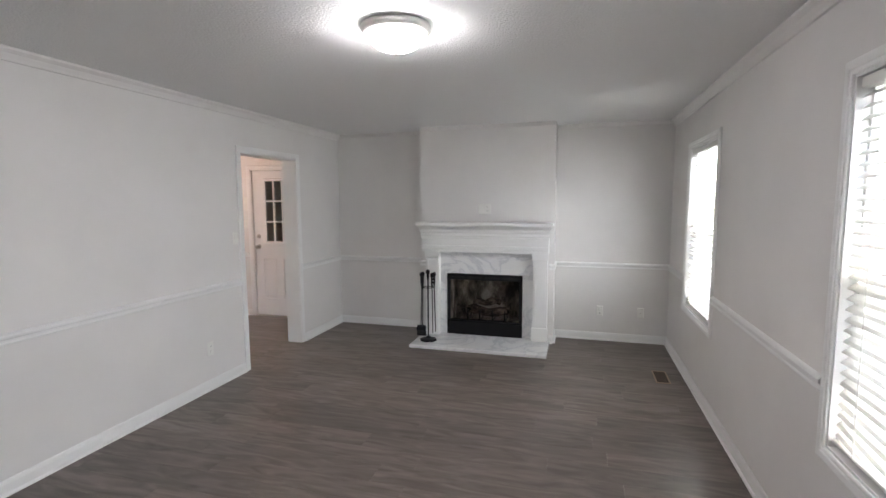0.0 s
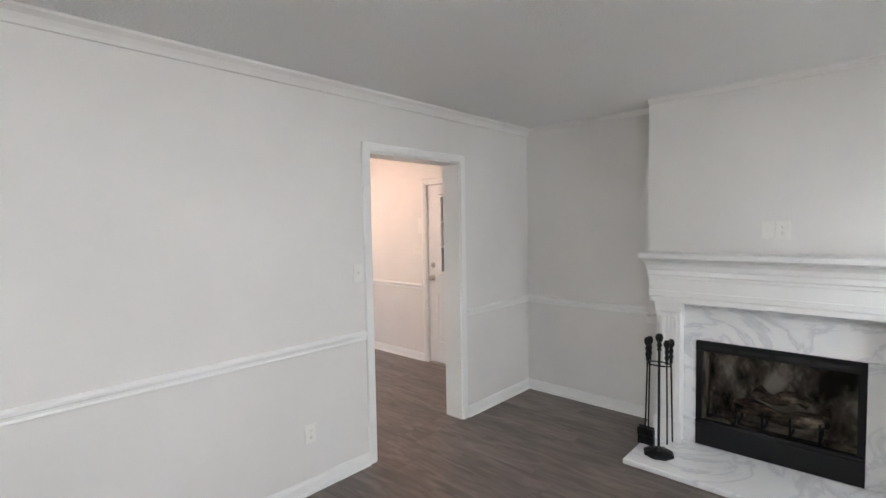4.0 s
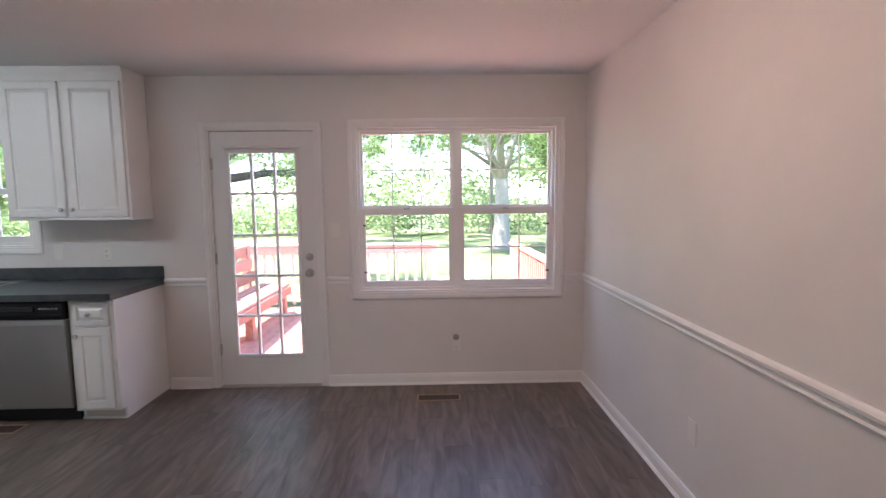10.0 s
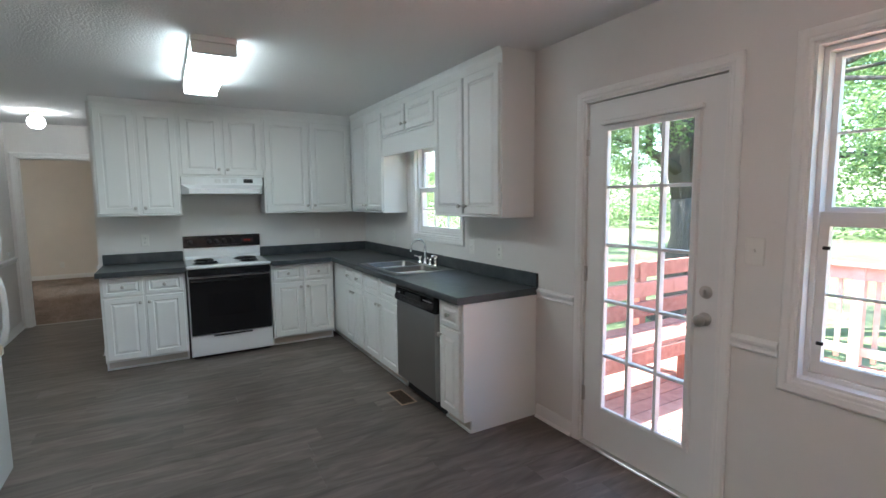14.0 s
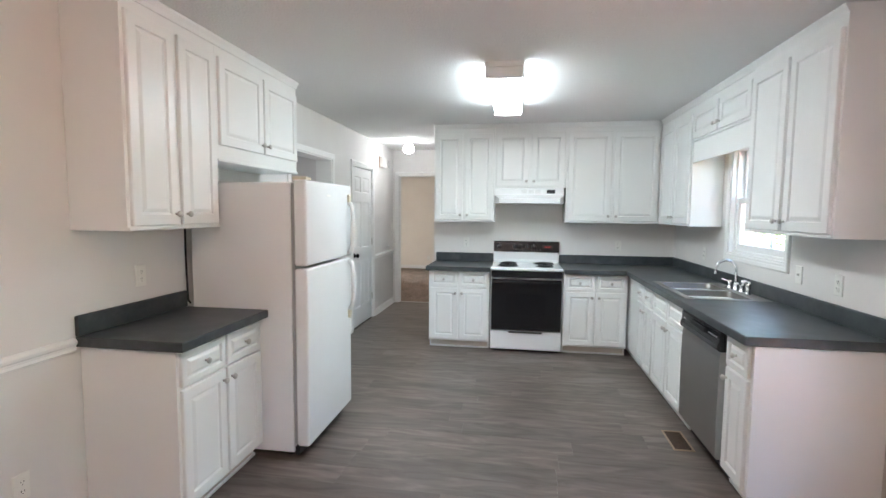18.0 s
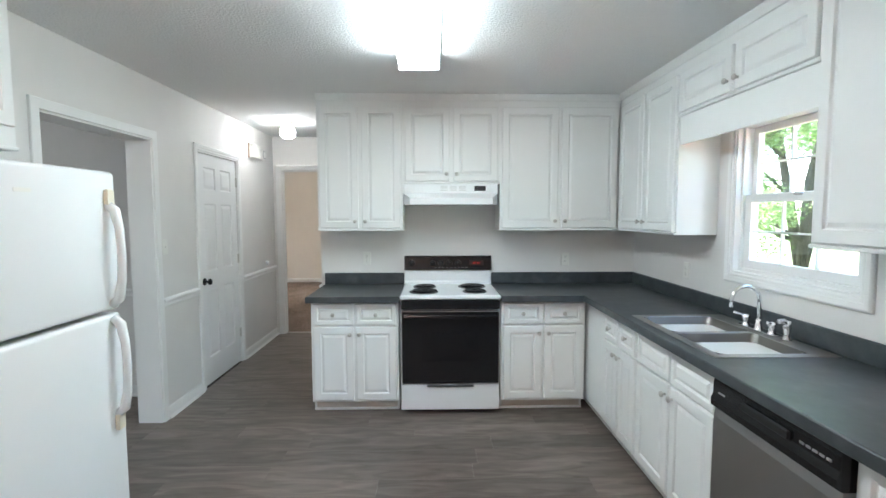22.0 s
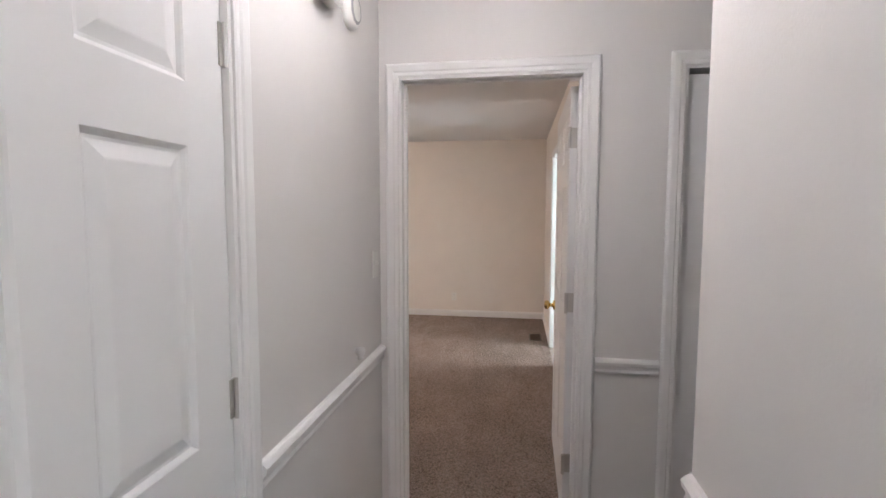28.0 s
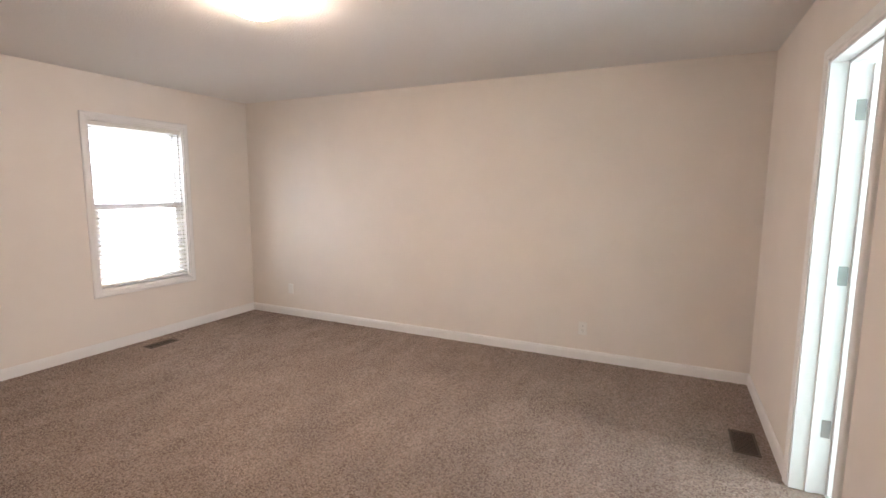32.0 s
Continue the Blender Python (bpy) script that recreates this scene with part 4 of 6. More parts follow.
jamb("window_lining", 'x', KX - .05, KX, KWIN, "white window lining", True)
double_hung("window", pose(KX, KWIN[0], 0, 0, 0, 90), KWIN[1] - KWIN[0], KWIN[2], KWIN[3], "white double-hung window over the sink", 3, 2, .07)

# garden door with fifteen panes
GW, GH = FDOOR[1] - FDOOR[0] - .030, FDOOR[3] - .034
th = thing("door", pose(KX - .030, FDOOR[0] + .015, .016, 0, 0, 90), "closed white garden door glazed with fifteen panes", "door")
gx0, gx1, gz0, gz1 = .135, GW - .135, .245, 1.895
part("leaf", nb((0, -.0175, 0, gx0, .0175, GH), (gx1, -.0175, 0, GW, .0175, GH), (gx0, -.0175, 0, gx1, .0175, gz0), (gx0, -.0175, gz1, gx1, .0175, GH)), DOORWHITE, th)
bm = bmesh.new()
casing(bm, gx0, gx1, gz0, gz1, -.0175, [(-.014, -.006), (-.014, .010), (-.002, .014), (.014, .012), (.020, 0)], True)
part("glass_trim", bm, DOORWHITE, th)
part("blind_rail", nb((gx0 - .03, -.040, gz1 + .020, gx1 + .03, -.018, gz1 + .046), bevel=.006), DOORWHITE, th)
for i in range(1, 3):
    x = gx0 + (gx1 - gx0) * i / 3
    part("glazing_bar", nb((x - .009, -.022, gz0, x + .009, .012, gz1), bevel=.003), DOORWHITE, th)
for j in range(1, 5):
    z = gz0 + (gz1 - gz0) * j / 5
    part("glazing_bar", nb((gx0, -.0215, z - .009, gx1, .0115, z + .009), bevel=.003), DOORWHITE, th)
for i in range(3):
    for j in range(5):
        pane(th, gx0 + (gx1 - gx0) * i / 3 + .009 * (i > 0), gx0 + (gx1 - gx0) * (i + 1) / 3 - .009 * (i < 2),
             gz0 + (gz1 - gz0) * j / 5 + .009 * (j > 0), gz0 + (gz1 - gz0) * (j + 1) / 5 - .009 * (j < 4), 0)
door_knob(th, GW - .062, .925, NICKEL, both=False, lab="round steel knob")
deadbolt(th, GW - .062, 1.055, NICKEL)
for z in (.30, 1.05, 1.80):
    hinge(th, -.004, -.020, z, NICKEL)
# black strips stand in for the shade in the gap round the leaf
setting("door_gap_shade", nb((KX - .034, FDOOR[0] + .013, 2.064, KX - .026, FDOOR[1] - .013, FDOOR[3] - .013), (KX - .034, FDOOR[0] + .0125, .03, KX - .028, FDOOR[0] + .0148, 2.06), (KX - .034, FDOOR[1] - .0148, .03, KX - .028, FDOOR[1] - .0125, 2.06)), BLACKMATT, "black strip standing in for the shaded gap round the garden door", "trim")
setting("threshold", nb((KX - T, FDOOR[0] + .012, -.004, KX + .020, FDOOR[1] - .012, .014), bevel=.004), NICKEL, "worn metal door threshold", "threshold")


# street windows with blinds
def blind(m, w, z0, z1, label, pitch=.042, tilt=14, sag=0):
    th = thing("window_blind", m, label, "window blind", "window blinds")
    part("headrail", nb((.016, -.012, z1 - .055, w - .016, .030, z1 - .014), bevel=.003), PLASTIC, th)
    z = z1 - .075
    me = None
    rngb = random.Random(7)
    while z > z0 + .05:
        if me is None:
            bm = bmesh.new()
            quads(bm, [[(.018, -.024, -.003), (.018, -.008, .0015), (.018, .008, .0015), (.018, .024, -.003)],
                       [(w - .018, -.024, -.003), (w - .018, -.008, .0015), (w - .018, .008, .0015), (w - .018, .024, -.003)]], False)
            ob = part("slat", bm, PLASTIC, th)
            me = ob.data
        else:
            ob = new("slat", me)
            ob.parent = th
        drop = sag * max(0, (z0 + .30 - z) / .30)
        ob.matrix_basis = pose(0, .010, z, tilt + rngb.uniform(-3, 3) + (10 if drop else 0), drop * 9, 0)
        z -= pitch
    part("bottom_rail", nb((.018, -.014, z0 + .018, w - .018, .034, z0 + .034), bevel=.004), PLASTIC, th)
    for x in (w * .18, w * .82):
        part("cord", tube(bmesh.new(), [(x, -.016, z1 - .05), (x, -.016, z0 + .03)], .0012, 6), PLASTIC, th)
    return th


for hole, at, sg in ((LWIN1, LX, 1.0), (LWIN2, LX, 0), (LWIN3, LX, 0), (BWIN, BX1, 0)):
    window_trim(hole, at, 'x', -1)
    jamb("window_lining", 'x', at, at + .09, hole, "white window lining", True)
    w = hole[1] - hole[0]
    double_hung("window", pose(at, hole[1], 0, 0, 0, -90), w, hole[2], hole[3], "white double-hung street window", 1, 1, .085)
    blind(pose(at + .022, hole[1], 0, 0, 0, -90), w, hole[2] + .014, hole[3], "white slatted blind lowered over a bright window" if not sg else "white slatted blind with bent lower slats", sag=sg, tilt=34 if sg else 14)

# ---- fireplace ----
CX0, CX1, CF, FPX = -.40, 1.176, 5.52, .39
fp = thing("fireplace", pose(FPX, CF, 0), "white painted fireplace with marble surround and mantel shelf", "fireplace")
wdt = (CX1 - CX0) / 2
FO0, FO1, FOZ0, FOZ1 = -.45, .445, .062, .775     # the firebox opening
for b in ((-wdt, .0, 0, FO0, NY - CF - .002, CZ - .001), (FO1, .0, 0, wdt, NY - CF - .002, CZ - .001), (FO0, 0, FOZ1, FO1, NY - CF - .002, CZ - .001), (FO0, 0, 0, FO1, NY - CF - .002, .04)):
    part("chimney_breast", nb(b), WALL, fp)
part("marble_side", nb((-.53, -.033, .042, FO0, -.002, FOZ1), bevel=.002), MARBLE, fp, "grey-veined white marble slab")
part("marble_side", nb((FO1, -.033, .042, .565, -.002, FOZ1), bevel=.002), MARBLE, fp, "grey-veined white marble slab")
part("marble_top", nb((-.53, -.033, FOZ1 + .001, .565, -.002, 1.035), bevel=.002), MARBLE, fp, "grey-veined white marble slab")
for x0, x1 in ((-.69, -.532), (.567, .725)):
    p = part("pilaster", nb((x0, -.115, .042, x1, -.002, 1.04), bevel=.003), TRIM, fp)
    part("plinth", nb((x0 - .012, -.130, .042, x1 + .012, -.1155, .20), bevel=.004), TRIM, p)
    part("capital", nb((x0 - .008, -.126, .965, x1 + .008, -.1155, 1.04), bevel=.004), TRIM, p)
    for k in range(5):
        x = x0 + .028 + k * .0255
        part("flute", nb((x - .008, -.1215, .23, x + .008, -.1155, .94), bevel=.003), TRIM, p)
prof = [(.0, 1.04), (-.150, 1.04), (-.150, 1.075), (-.158, 1.08), (-.158, 1.115), (-.153, 1.12), (-.153, 1.20), (-.160, 1.205), (-.160, 1.222), (-.168, 1.23), (-.168, 1.262), (-.176, 1.27), (-.182, 1.30), (-.200, 1.325), (-.218, 1.335), (-.222, 1.345), (0, 1.345)]
bm = bmesh.new()
rows = []
for y, z in prof:
    o = max(0, -y - .150) * .6
    rows.append([(-.725 - o, y, z), (.735 + o, y, z)])
quads(bm, rows, False)
for s in (0, 1):
    bm.faces.new([bm.verts.new(r[s]) for r in rows])
part("frieze", bm, TRIM, fp)
part("mantel_shelf", nb((-.765, -.275, 1.346, .785, -.002, 1.385), bevel=.006), TRIM, fp)
part("hearth", nb((-.745, -.575, .001, .755, -.0, .041), bevel=.006), MARBLE, fp, "low marble hearth slab")
# firebox
m, n, l, b = material("sooted_refractory", (0.3, 0.27, 0.24), 0.95, 0, 0.1)
mp = mapped(n, l, (1, 1, .55))
c1 = noise_tex(n, l, mp, 5.5, 5, 0.6)
c2 = noise_tex(n, l, mp, 90, 3)
r1 = ramp(n, l, c1.outputs[0], [(0.37, (0.018, 0.016, 0.015)), (0.48, (0.17, 0.148, 0.13)), (0.60, (0.55, 0.50, 0.45))])
l.new(r1.outputs[0], b.inputs["Base Color"])
bump(n, l, c2.outputs[0], b, 0.5, 0.003)
box_m = m
m, n, l, b = material("charred_log", (0.2, 0.15, 0.12), 0.95, 0, 0.1)
mp = mapped(n, l, (.5, 1.5, 1.5))
c1 = noise_tex(n, l, mp, 14, 5, 0.65)
r1 = ramp(n, l, c1.outputs[0], [(0.36, (0.012, 0.011, 0.010)), (0.5, (0.10, 0.078, 0.062)), (0.66, (0.34, 0.27, 0.22))])
l.new(r1.outputs[0], b.inputs["Base Color"])
bump(n, l, c1.outputs[0], b, 0.9, 0.012)
LOG = m
fb = thing("firebox", pose(FPX, CF, 0), "black metal firebox with glass doors and logs inside", "fireplace insert")
part("shell", nb((FO0, .30, FOZ0, FO1, .32, FOZ1), (FO0, .002, FOZ0, FO0 + .015, .30, FOZ1), (FO1 - .015, .002, FOZ0, FO1, .30, FOZ1),
                 (FO0 + .015, .002, FOZ1 - .015, FO1 - .015, .30, FOZ1), (FO0 + .015, .002, FOZ0 - .018, FO1 - .015, .30, FOZ0 + .10)), box_m, fb)
part("top_louvre", nb((FO0 + .002, -.045, FOZ1 - .072, FO1 - .002, -.001, FOZ1 - .004), bevel=.004), BLACKIRON, fb)
for k in range(4):
    part("vent_slot", nb((FO0 + .05 + k * .205, -.0475, FOZ1 - .052, FO0 + .22 + k * .205, -.0455, FOZ1 - .030)), DARK, fb)
part("bottom_panel", nb((FO0 + .002, -.045, FOZ0 - .018, FO1 - .002, -.001, FOZ0 + .135), bevel=.004), BLACKIRON, fb)
part("bottom_rail", nb((FO0 + .002, -.052, FOZ0 + .136, FO1 - .002, -.001, FOZ0 + .160), bevel=.004), BLACKGLOSS, fb)
for x0, x1 in ((FO0 + .002, FO0 + .040), (FO1 - .040, FO1 - .002)):
    part("glass_frame", nb((x0, -.040, FOZ0 + .161, x1, -.022, FOZ1 - .073), bevel=.002), BLACKIRON, fb)
for x0, x1 in ((FO0 + .040, FO1 - .040),):
    part("pane", nb((x0, -.033, FOZ0 + .161, x1, -.029, FOZ1 - .073)), FIREGLASS, fb, "smoke-stained glass door")
for k, (x0, x1, y, z, r) in enumerate(((-.24, .24, .13, .31, .055), (-.18, .26, .20, .28, .06), (-.12, .16, .17, .41, .05))):
    bm = bmesh.new()
    pts = [(x0 + (x1 - x0) * i / 6, y + .015 * math.sin(i * 2.1 + k), z + .02 * math.sin(i * 1.3 + k)) for i in range(7)]
    tube(bm, pts, [r * (.85 + .15 * math.sin(i * 1.7 + k)) for i in range(7)], 9)
    part("log", bm, LOG, fb, "charred log")
bm = bmesh.new()
for x in (-.22, -.07, .08, .23):
    tube(bm, [(x, .05, .33), (x, .055, .20), (x, .24, .20), (x, .25, .26)], .008, 6)
tube(bm, [(-.25, .06, .205), (.25, .06, .205)], .008, 6)
part("grate", bm, BLACKIRON, fb, "iron fire grate")
# tool set on the hearth
tl = thing("fireplace_tools", pose(-.195, 5.15, .041), "black iron fireplace tool set standing on the hearth", "fire tools")
bm = bmesh.new()
lathe(bm, [(0, 0), (.098, 0), (.10, .008), (.092, .018), (.06, .026), (.03, .032), (.018, .05), (0, .05)], n=8)
part("base", bm, BLACKIRON, tl)
bm = tube(bmesh.new(), [(0, 0, .04), (0, 0, .70)], .0085, 8)
lathe(bm, [(0, .70), (.016, .705), (.012, .725), (.018, .74), (.012, .76), (.022, .775), (.026, .795), (.018, .815), (0, .82)], n=12)
part("stem", bm, BLACKIRON, tl)
bm = bmesh.new()
for i in range(25):
    a = 2 * math.pi * i / 24
    if i:
        tube(bm, [(.075 * math.cos(a - .262), .05 * math.sin(a - .262), .615), (.075 * math.cos(a), .05 * math.sin(a), .615)], .005, 5)
part("ring", bm, BLACKIRON, tl)
for nm, a, low, w in (("poker", .4, .10, 0), ("tongs", 5.6, .10, 0), ("brush", 3.5, .15, 1), ("shovel", 2.7, .14, 2)):
    x, y = .075 * math.cos(a), .05 * math.sin(a)
    bm = tube(bmesh.new(), [(x * 1.15, y * 1.3, low), (x * 1.08, y * 1.1, .35), (x, y, .62)], .0055, 7)
    lathe(bm, [(0, .62), (.011, .63), (.009, .65), (.015, .67), (.010, .69), (.015, .71), (.010, .73), (.020, .75), (.022, .768), (.014, .785), (0, .79)], Matrix.Translation((x, y, 0)), 10)
    if w == 1:
        box(bm, x - .060, y - .018, .11, x + .045, y + .018, .165, .008)
        for k in range(14):
            box(bm, x - .056 + k * .0075, y - .015, .055, x - .0505 + k * .0075, y + .015, .11)
    if w == 2:
        quads(bm, [[(x * 1.2 - .05, y - .02, .17), (x * 1.2 + .05, y - .02, .17)], [(x * 1.2 - .055, y - .03, .06), (x * 1.2 + .055, y - .03, .06)], [(x * 1.2 - .055, y - .027, .06), (x * 1.2 + .055, y - .027, .06)],
                   [(x * 1.2 - .05, y - .017, .17), (x * 1.2 + .05, y - .017, .17)]], False)
    part(nm, bm, BLACKIRON, tl)

# ---- stairs at the end of the living room ----
st = thing("staircase", pose(0, 0, 0), "white painted open staircase end with balusters and handrail", "stairs")
for i in range(9):
    x1, z = 1.10 - .25 * i, .19 * (i + 1)
    x0 = x1 - .25
    part("riser", nb((x1 - .012, -1.70, z - .19, x1, LY - .125, z - .03)), TRIM, st)
    part("tread", nb((x0 - .012, -1.70, z - .030, x1 + .025, (LY - .020) if x0 >= LE - .01 else LY - .125, z), bevel=.006), TRIM, st)
    if x0 >= LE - .01:
        part("stringer", nb((x0, LY - .120, 0.001, x1 - .013, LY - .075, z - .031)), TRIM, st)
        for x in (x0 + .06, x0 + .18):
            part("baluster", tube(bmesh.new(), [(x, LY - .085, z), (x, LY - .085, z + .80 - (x - x0 - .125) * .76)], .016, 8), TRIM, st)
bm = bmesh.new()
tube(bm, [(1.15, LY - .085, .19 + .82), (LE + .005, LY - .085, .19 + .82 + (1.15 - LE) * .76)], .032, 10)
part("handrail", bm, TRIM, st)
bm = nb((1.11, LY - .13, .001, 1.20, LY - .04, 1.10), bevel=.006)
lathe(bm, [(0, 1.10), (.05, 1.10), (.055, 1.12), (.03, 1.14), (.045, 1.17), (.03, 1.20), (0, 1.21)], Matrix.Translation((1.155, LY - .085, 0)), 14)
part("newel", bm, TRIM, st)

# ---- plates and vents of the living room ----
F_PL, F_NY, F_LY = (lambda y, z: pose(PL + .0005, y, z, 0, 0, 90)), (lambda x, z: pose(x, NY - .0005, z)), (lambda x, z: pose(x, LY + .0005, z, 0, 0, 180))
plate(F_PL(3.786, 1.30), "switch", "white light switch beside the cased opening")
plate(F_PL(3.40, .36), "outlet", "white wall outlet above the baseboard")
plate(F_PL(1.47, .385), "outlet", "white wall outlet above the baseboard")
plate(F_PL(1.74, .38), "jack", "white cable plate above the baseboard")
plate(F_NY(1.694, .345), "outlet", "white wall outlet beside the fireplace")
plate(F_NY(2.136, .345), "jack", "small white cable plate near the corner")
plate(pose(.345, CF - .0005, 1.535), "blank", "white blank plate above the mantel")
plate(pose(.42, CF - .0005, 1.535), "outlet", "white wall outlet above the mantel")
plate(F_LY(-.80, .37), "jack", "white cable plate beside the return grille")
register(pose(2.20, 4.71, 0, 0, 0, 90), .31, .125, "bronze floor register by the street wall")
# dark, slightly uneven grey for the sheet behind the louvres
FILTER = painted("dark_filter", (0.13, 0.125, 0.12), 0.9, 80, 0.0008, 0.2)
gr = thing("return_grille", pose(-.40, LY + .0005, .52, 0, 0, 180), "white louvred return-air grille low on the wall", "vent grille")
part("frame", nb((-.255, -.012, -.285, .255, -.0005, -.245), (-.255, -.012, .245, .255, -.0005, .285), (-.255, -.012, -.245, -.215, -.0005, .245), (.215, -.012, -.245, .255, -.0005, .245), bevel=.003), TRIM, gr)
part("filter", nb((-.215, -.0022, -.245, .215, -.0008, .245)), FILTER, gr, "dark grey filter")
for k in range(38):
    z = -.238 + k * .0128
    part("louvre", nb((-.215, -.0105, z - .0016, .215, -.0035, z + .0032)), TRIM, gr)
for x in (-.108, 0, .108):
    part("mullion", nb((x - .006, -.0125, -.245, x + .006, -.011, .245)), TRIM, gr)
tm = thing("thermostat", pose(-1.32, LY + .0005, 1.55, 0, 0, 180), "small white wall thermostat", "thermostat")
part("case", nb((-.062, -.026, -.042, .062, -.0005, .042), bevel=.006), PLASTIC, tm)
part("screen", nb((-.030, -.0275, -.008, .030, -.0262, .026)), GREY, tm, "grey display")


# ---- kitchen: stove wall ----
def on_stove_wall(x):
    return pose(x, SY, 0, 0, 0, 180)


def on_garden_wall(y):
    return pose(KX, y, 0, 0, 0, 90)


def on_partition(y):
    return pose(PK, y, 0, 0, 0, -90)


base_cabinet(on_stove_wall(-3.115), .665, .625, 'pair', "white raised-panel base cabinet beside the stove")
base_cabinet(on_stove_wall(-4.565), .650, .625, 'pair', "white raised-panel base cabinet between stove and corner")
base_cabinet(on_garden_wall(SY + .006), .13 - SY - .008, .62, 'blank', "white blind corner base cabinet with a plain filler")
base_cabinet(on_garden_wall(.13), .54, .62, 'pair', "narrow white raised-panel base cabinet near the corner")
base_cabinet(on_garden_wall(.672), .786, .62, 'sink', "white raised-panel sink base cabinet with blind drawer fronts")
base_cabinet(on_garden_wall(2.095), .305, .62, 'single', "narrow white base cabinet ending the run beside the garden door")
base_cabinet(on_partition(3.00), .71, .52, 'pair', "white raised-panel base cabinet beside the refrigerator")
for wd in ((-3.112, .690, 1.395, "tall white raised-panel wall cabinet at the hall"), (-3.804, .785, 1.775, "short white wall cabinet above the range hood"),
           (-4.591, .979, 1.395, "wide white raised-panel wall cabinet near the corner")):
    wall_cabinet(on_stove_wall(wd[0]), wd[1], .32, wd[2], 2.385, CZ - .002, wd[3])
wall_cabinet(on_garden_wall(SY + .006), .315, .262, 1.395, 2.385, CZ - .002, "plain white corner wall cabinet", False)
wall_cabinet(on_garden_wall(-.515), .91, .285, 1.395, 2.385, CZ - .002, "white raised-panel wall cabinet between corner and sink window")
ow = wall_cabinet(on_garden_wall(.397), 1.083, .285, 2.13, 2.385, CZ - .002, "small white cabinet with a valance above the sink window")
part("valance", nb((.002, -.262, 1.955, 1.081, -.244, 2.129), bevel=.002), CABINET, ow, "plain white valance board")
wall_cabinet(on_garden_wall(1.482), .885, .295, 1.395, 2.385, CZ - .002, "white raised-panel wall cabinet between sink window and garden door")
wall_cabinet(on_partition(3.02), .658, .32, 1.41, 2.385, CZ - .002, "tall white raised-panel wall cabinet beside the refrigerator")
of = wall_cabinet(on_partition(2.36), 1.0, .32, 1.79, 2.385, CZ - .002, "white cabinet above the refrigerator", False)
pair(of, 0, 1.0, 1.885, 2.385, -.319, True)
for a, b, o in (((-3.112, SY + .302), (-5.57, SY + .302), (0, 1)), ((KX + .267, SY + .30), (KX + .267, 2.367), (1, 0)), ((PK - .302, 3.02), (PK - .302, 1.36), (-1, 0))):
    moulding("cabinet_crown", a, b, o, [(0, CZ - .05), (.006, CZ - .048), (.014, CZ - .03), (.026, CZ - .012), (.028, CZ - .002), (0, CZ - .002)], CABINET, "white trim above the wall cabinets", "trim")

# ---- worktops ----
TZ0, TZ1 = .874, .914
SK = (.55, 1.375, KX + .055, KX + .575)     # sink cut-out: y from, to; x from, to
WF, SF = KX + .648, SY + .665               # front edges
ct = thing("countertop", pose(0, 0, 0), "dark slate laminate countertop in an L along two walls", "countertop")
for b in ((KX + .003, SY + .003, TZ0, WF, SK[0], TZ1), (KX + .003, SK[1], TZ0, WF, 2.41, TZ1), (KX + .003, SK[0], TZ0, SK[2], SK[1], TZ1),
          (SK[3], SK[0], TZ0, WF, SK[1], TZ1), (WF, SY + .003, TZ0, -4.562, SF, TZ1)):
    part("top", nb(b), SLATE, ct)
part("nosing", nb((WF, SF + .01, TZ0 - .006, WF + .010, 2.418, TZ1 + .0005), bevel=.005), SLATE, ct)
part("nosing", nb((WF + .002, SF, TZ0 - .006, -4.562, SF + .010, TZ1 + .0005), bevel=.005), SLATE, ct)
part("nosing", nb((KX + .003, 2.41, TZ0 - .006, WF + .002, 2.420, TZ1 + .0005), bevel=.004), SLATE, ct)
part("backsplash", nb((KX + .003, SY + .024, TZ1, KX + .022, 2.418, TZ1 + .10), bevel=.005), SLATE, ct)
part("backsplash", nb((KX + .003, SY + .003, TZ1, -4.562, SY + .023, TZ1 + .10), bevel=.005), SLATE, ct)
c2 = thing("countertop", pose(0, 0, 0), "short dark slate laminate countertop between hall and stove", "countertop")
part("top", nb((-3.79, SY + .003, TZ0, -3.100, SF, TZ1)), SLATE, c2)
part("nosing", nb((-3.79, SF, TZ0 - .006, -3.090, SF + .010, TZ1 + .0005), bevel=.005), SLATE, c2)
part("nosing", nb((-3.100, SY + .003, TZ0 - .006, -3.090, SF, TZ1 + .0005), bevel=.004), SLATE, c2)
part("backsplash", nb((-3.79, SY + .003, TZ1, -3.094, SY + .023, TZ1 + .10), bevel=.005), SLATE, c2)
c3 = thing("countertop", pose(0, 0, 0), "short dark slate laminate countertop beside the refrigerator", "countertop")
part("top", nb((PK - .545, 2.285, TZ0, PK - .003, 3.015, TZ1)), SLATE, c3)
part("nosing", nb((PK - .555, 2.285, TZ0 - .006, PK - .545, 3.025, TZ1 + .0005), bevel=.005), SLATE, c3)
part("nosing", nb((PK - .545, 3.015, TZ0 - .006, PK - .003, 3.025, TZ1 + .0005), bevel=.004), SLATE, c3)
part("backsplash", nb((PK - .023, 2.285, TZ1, PK - .003, 3.022, TZ1 + .10), bevel=.005), SLATE, c3)

# ---- sink and tap ----
sk = thing("kitchen_sink", pose(0, 0, 0), "double-bowl stainless steel sink set in the countertop", "sink")


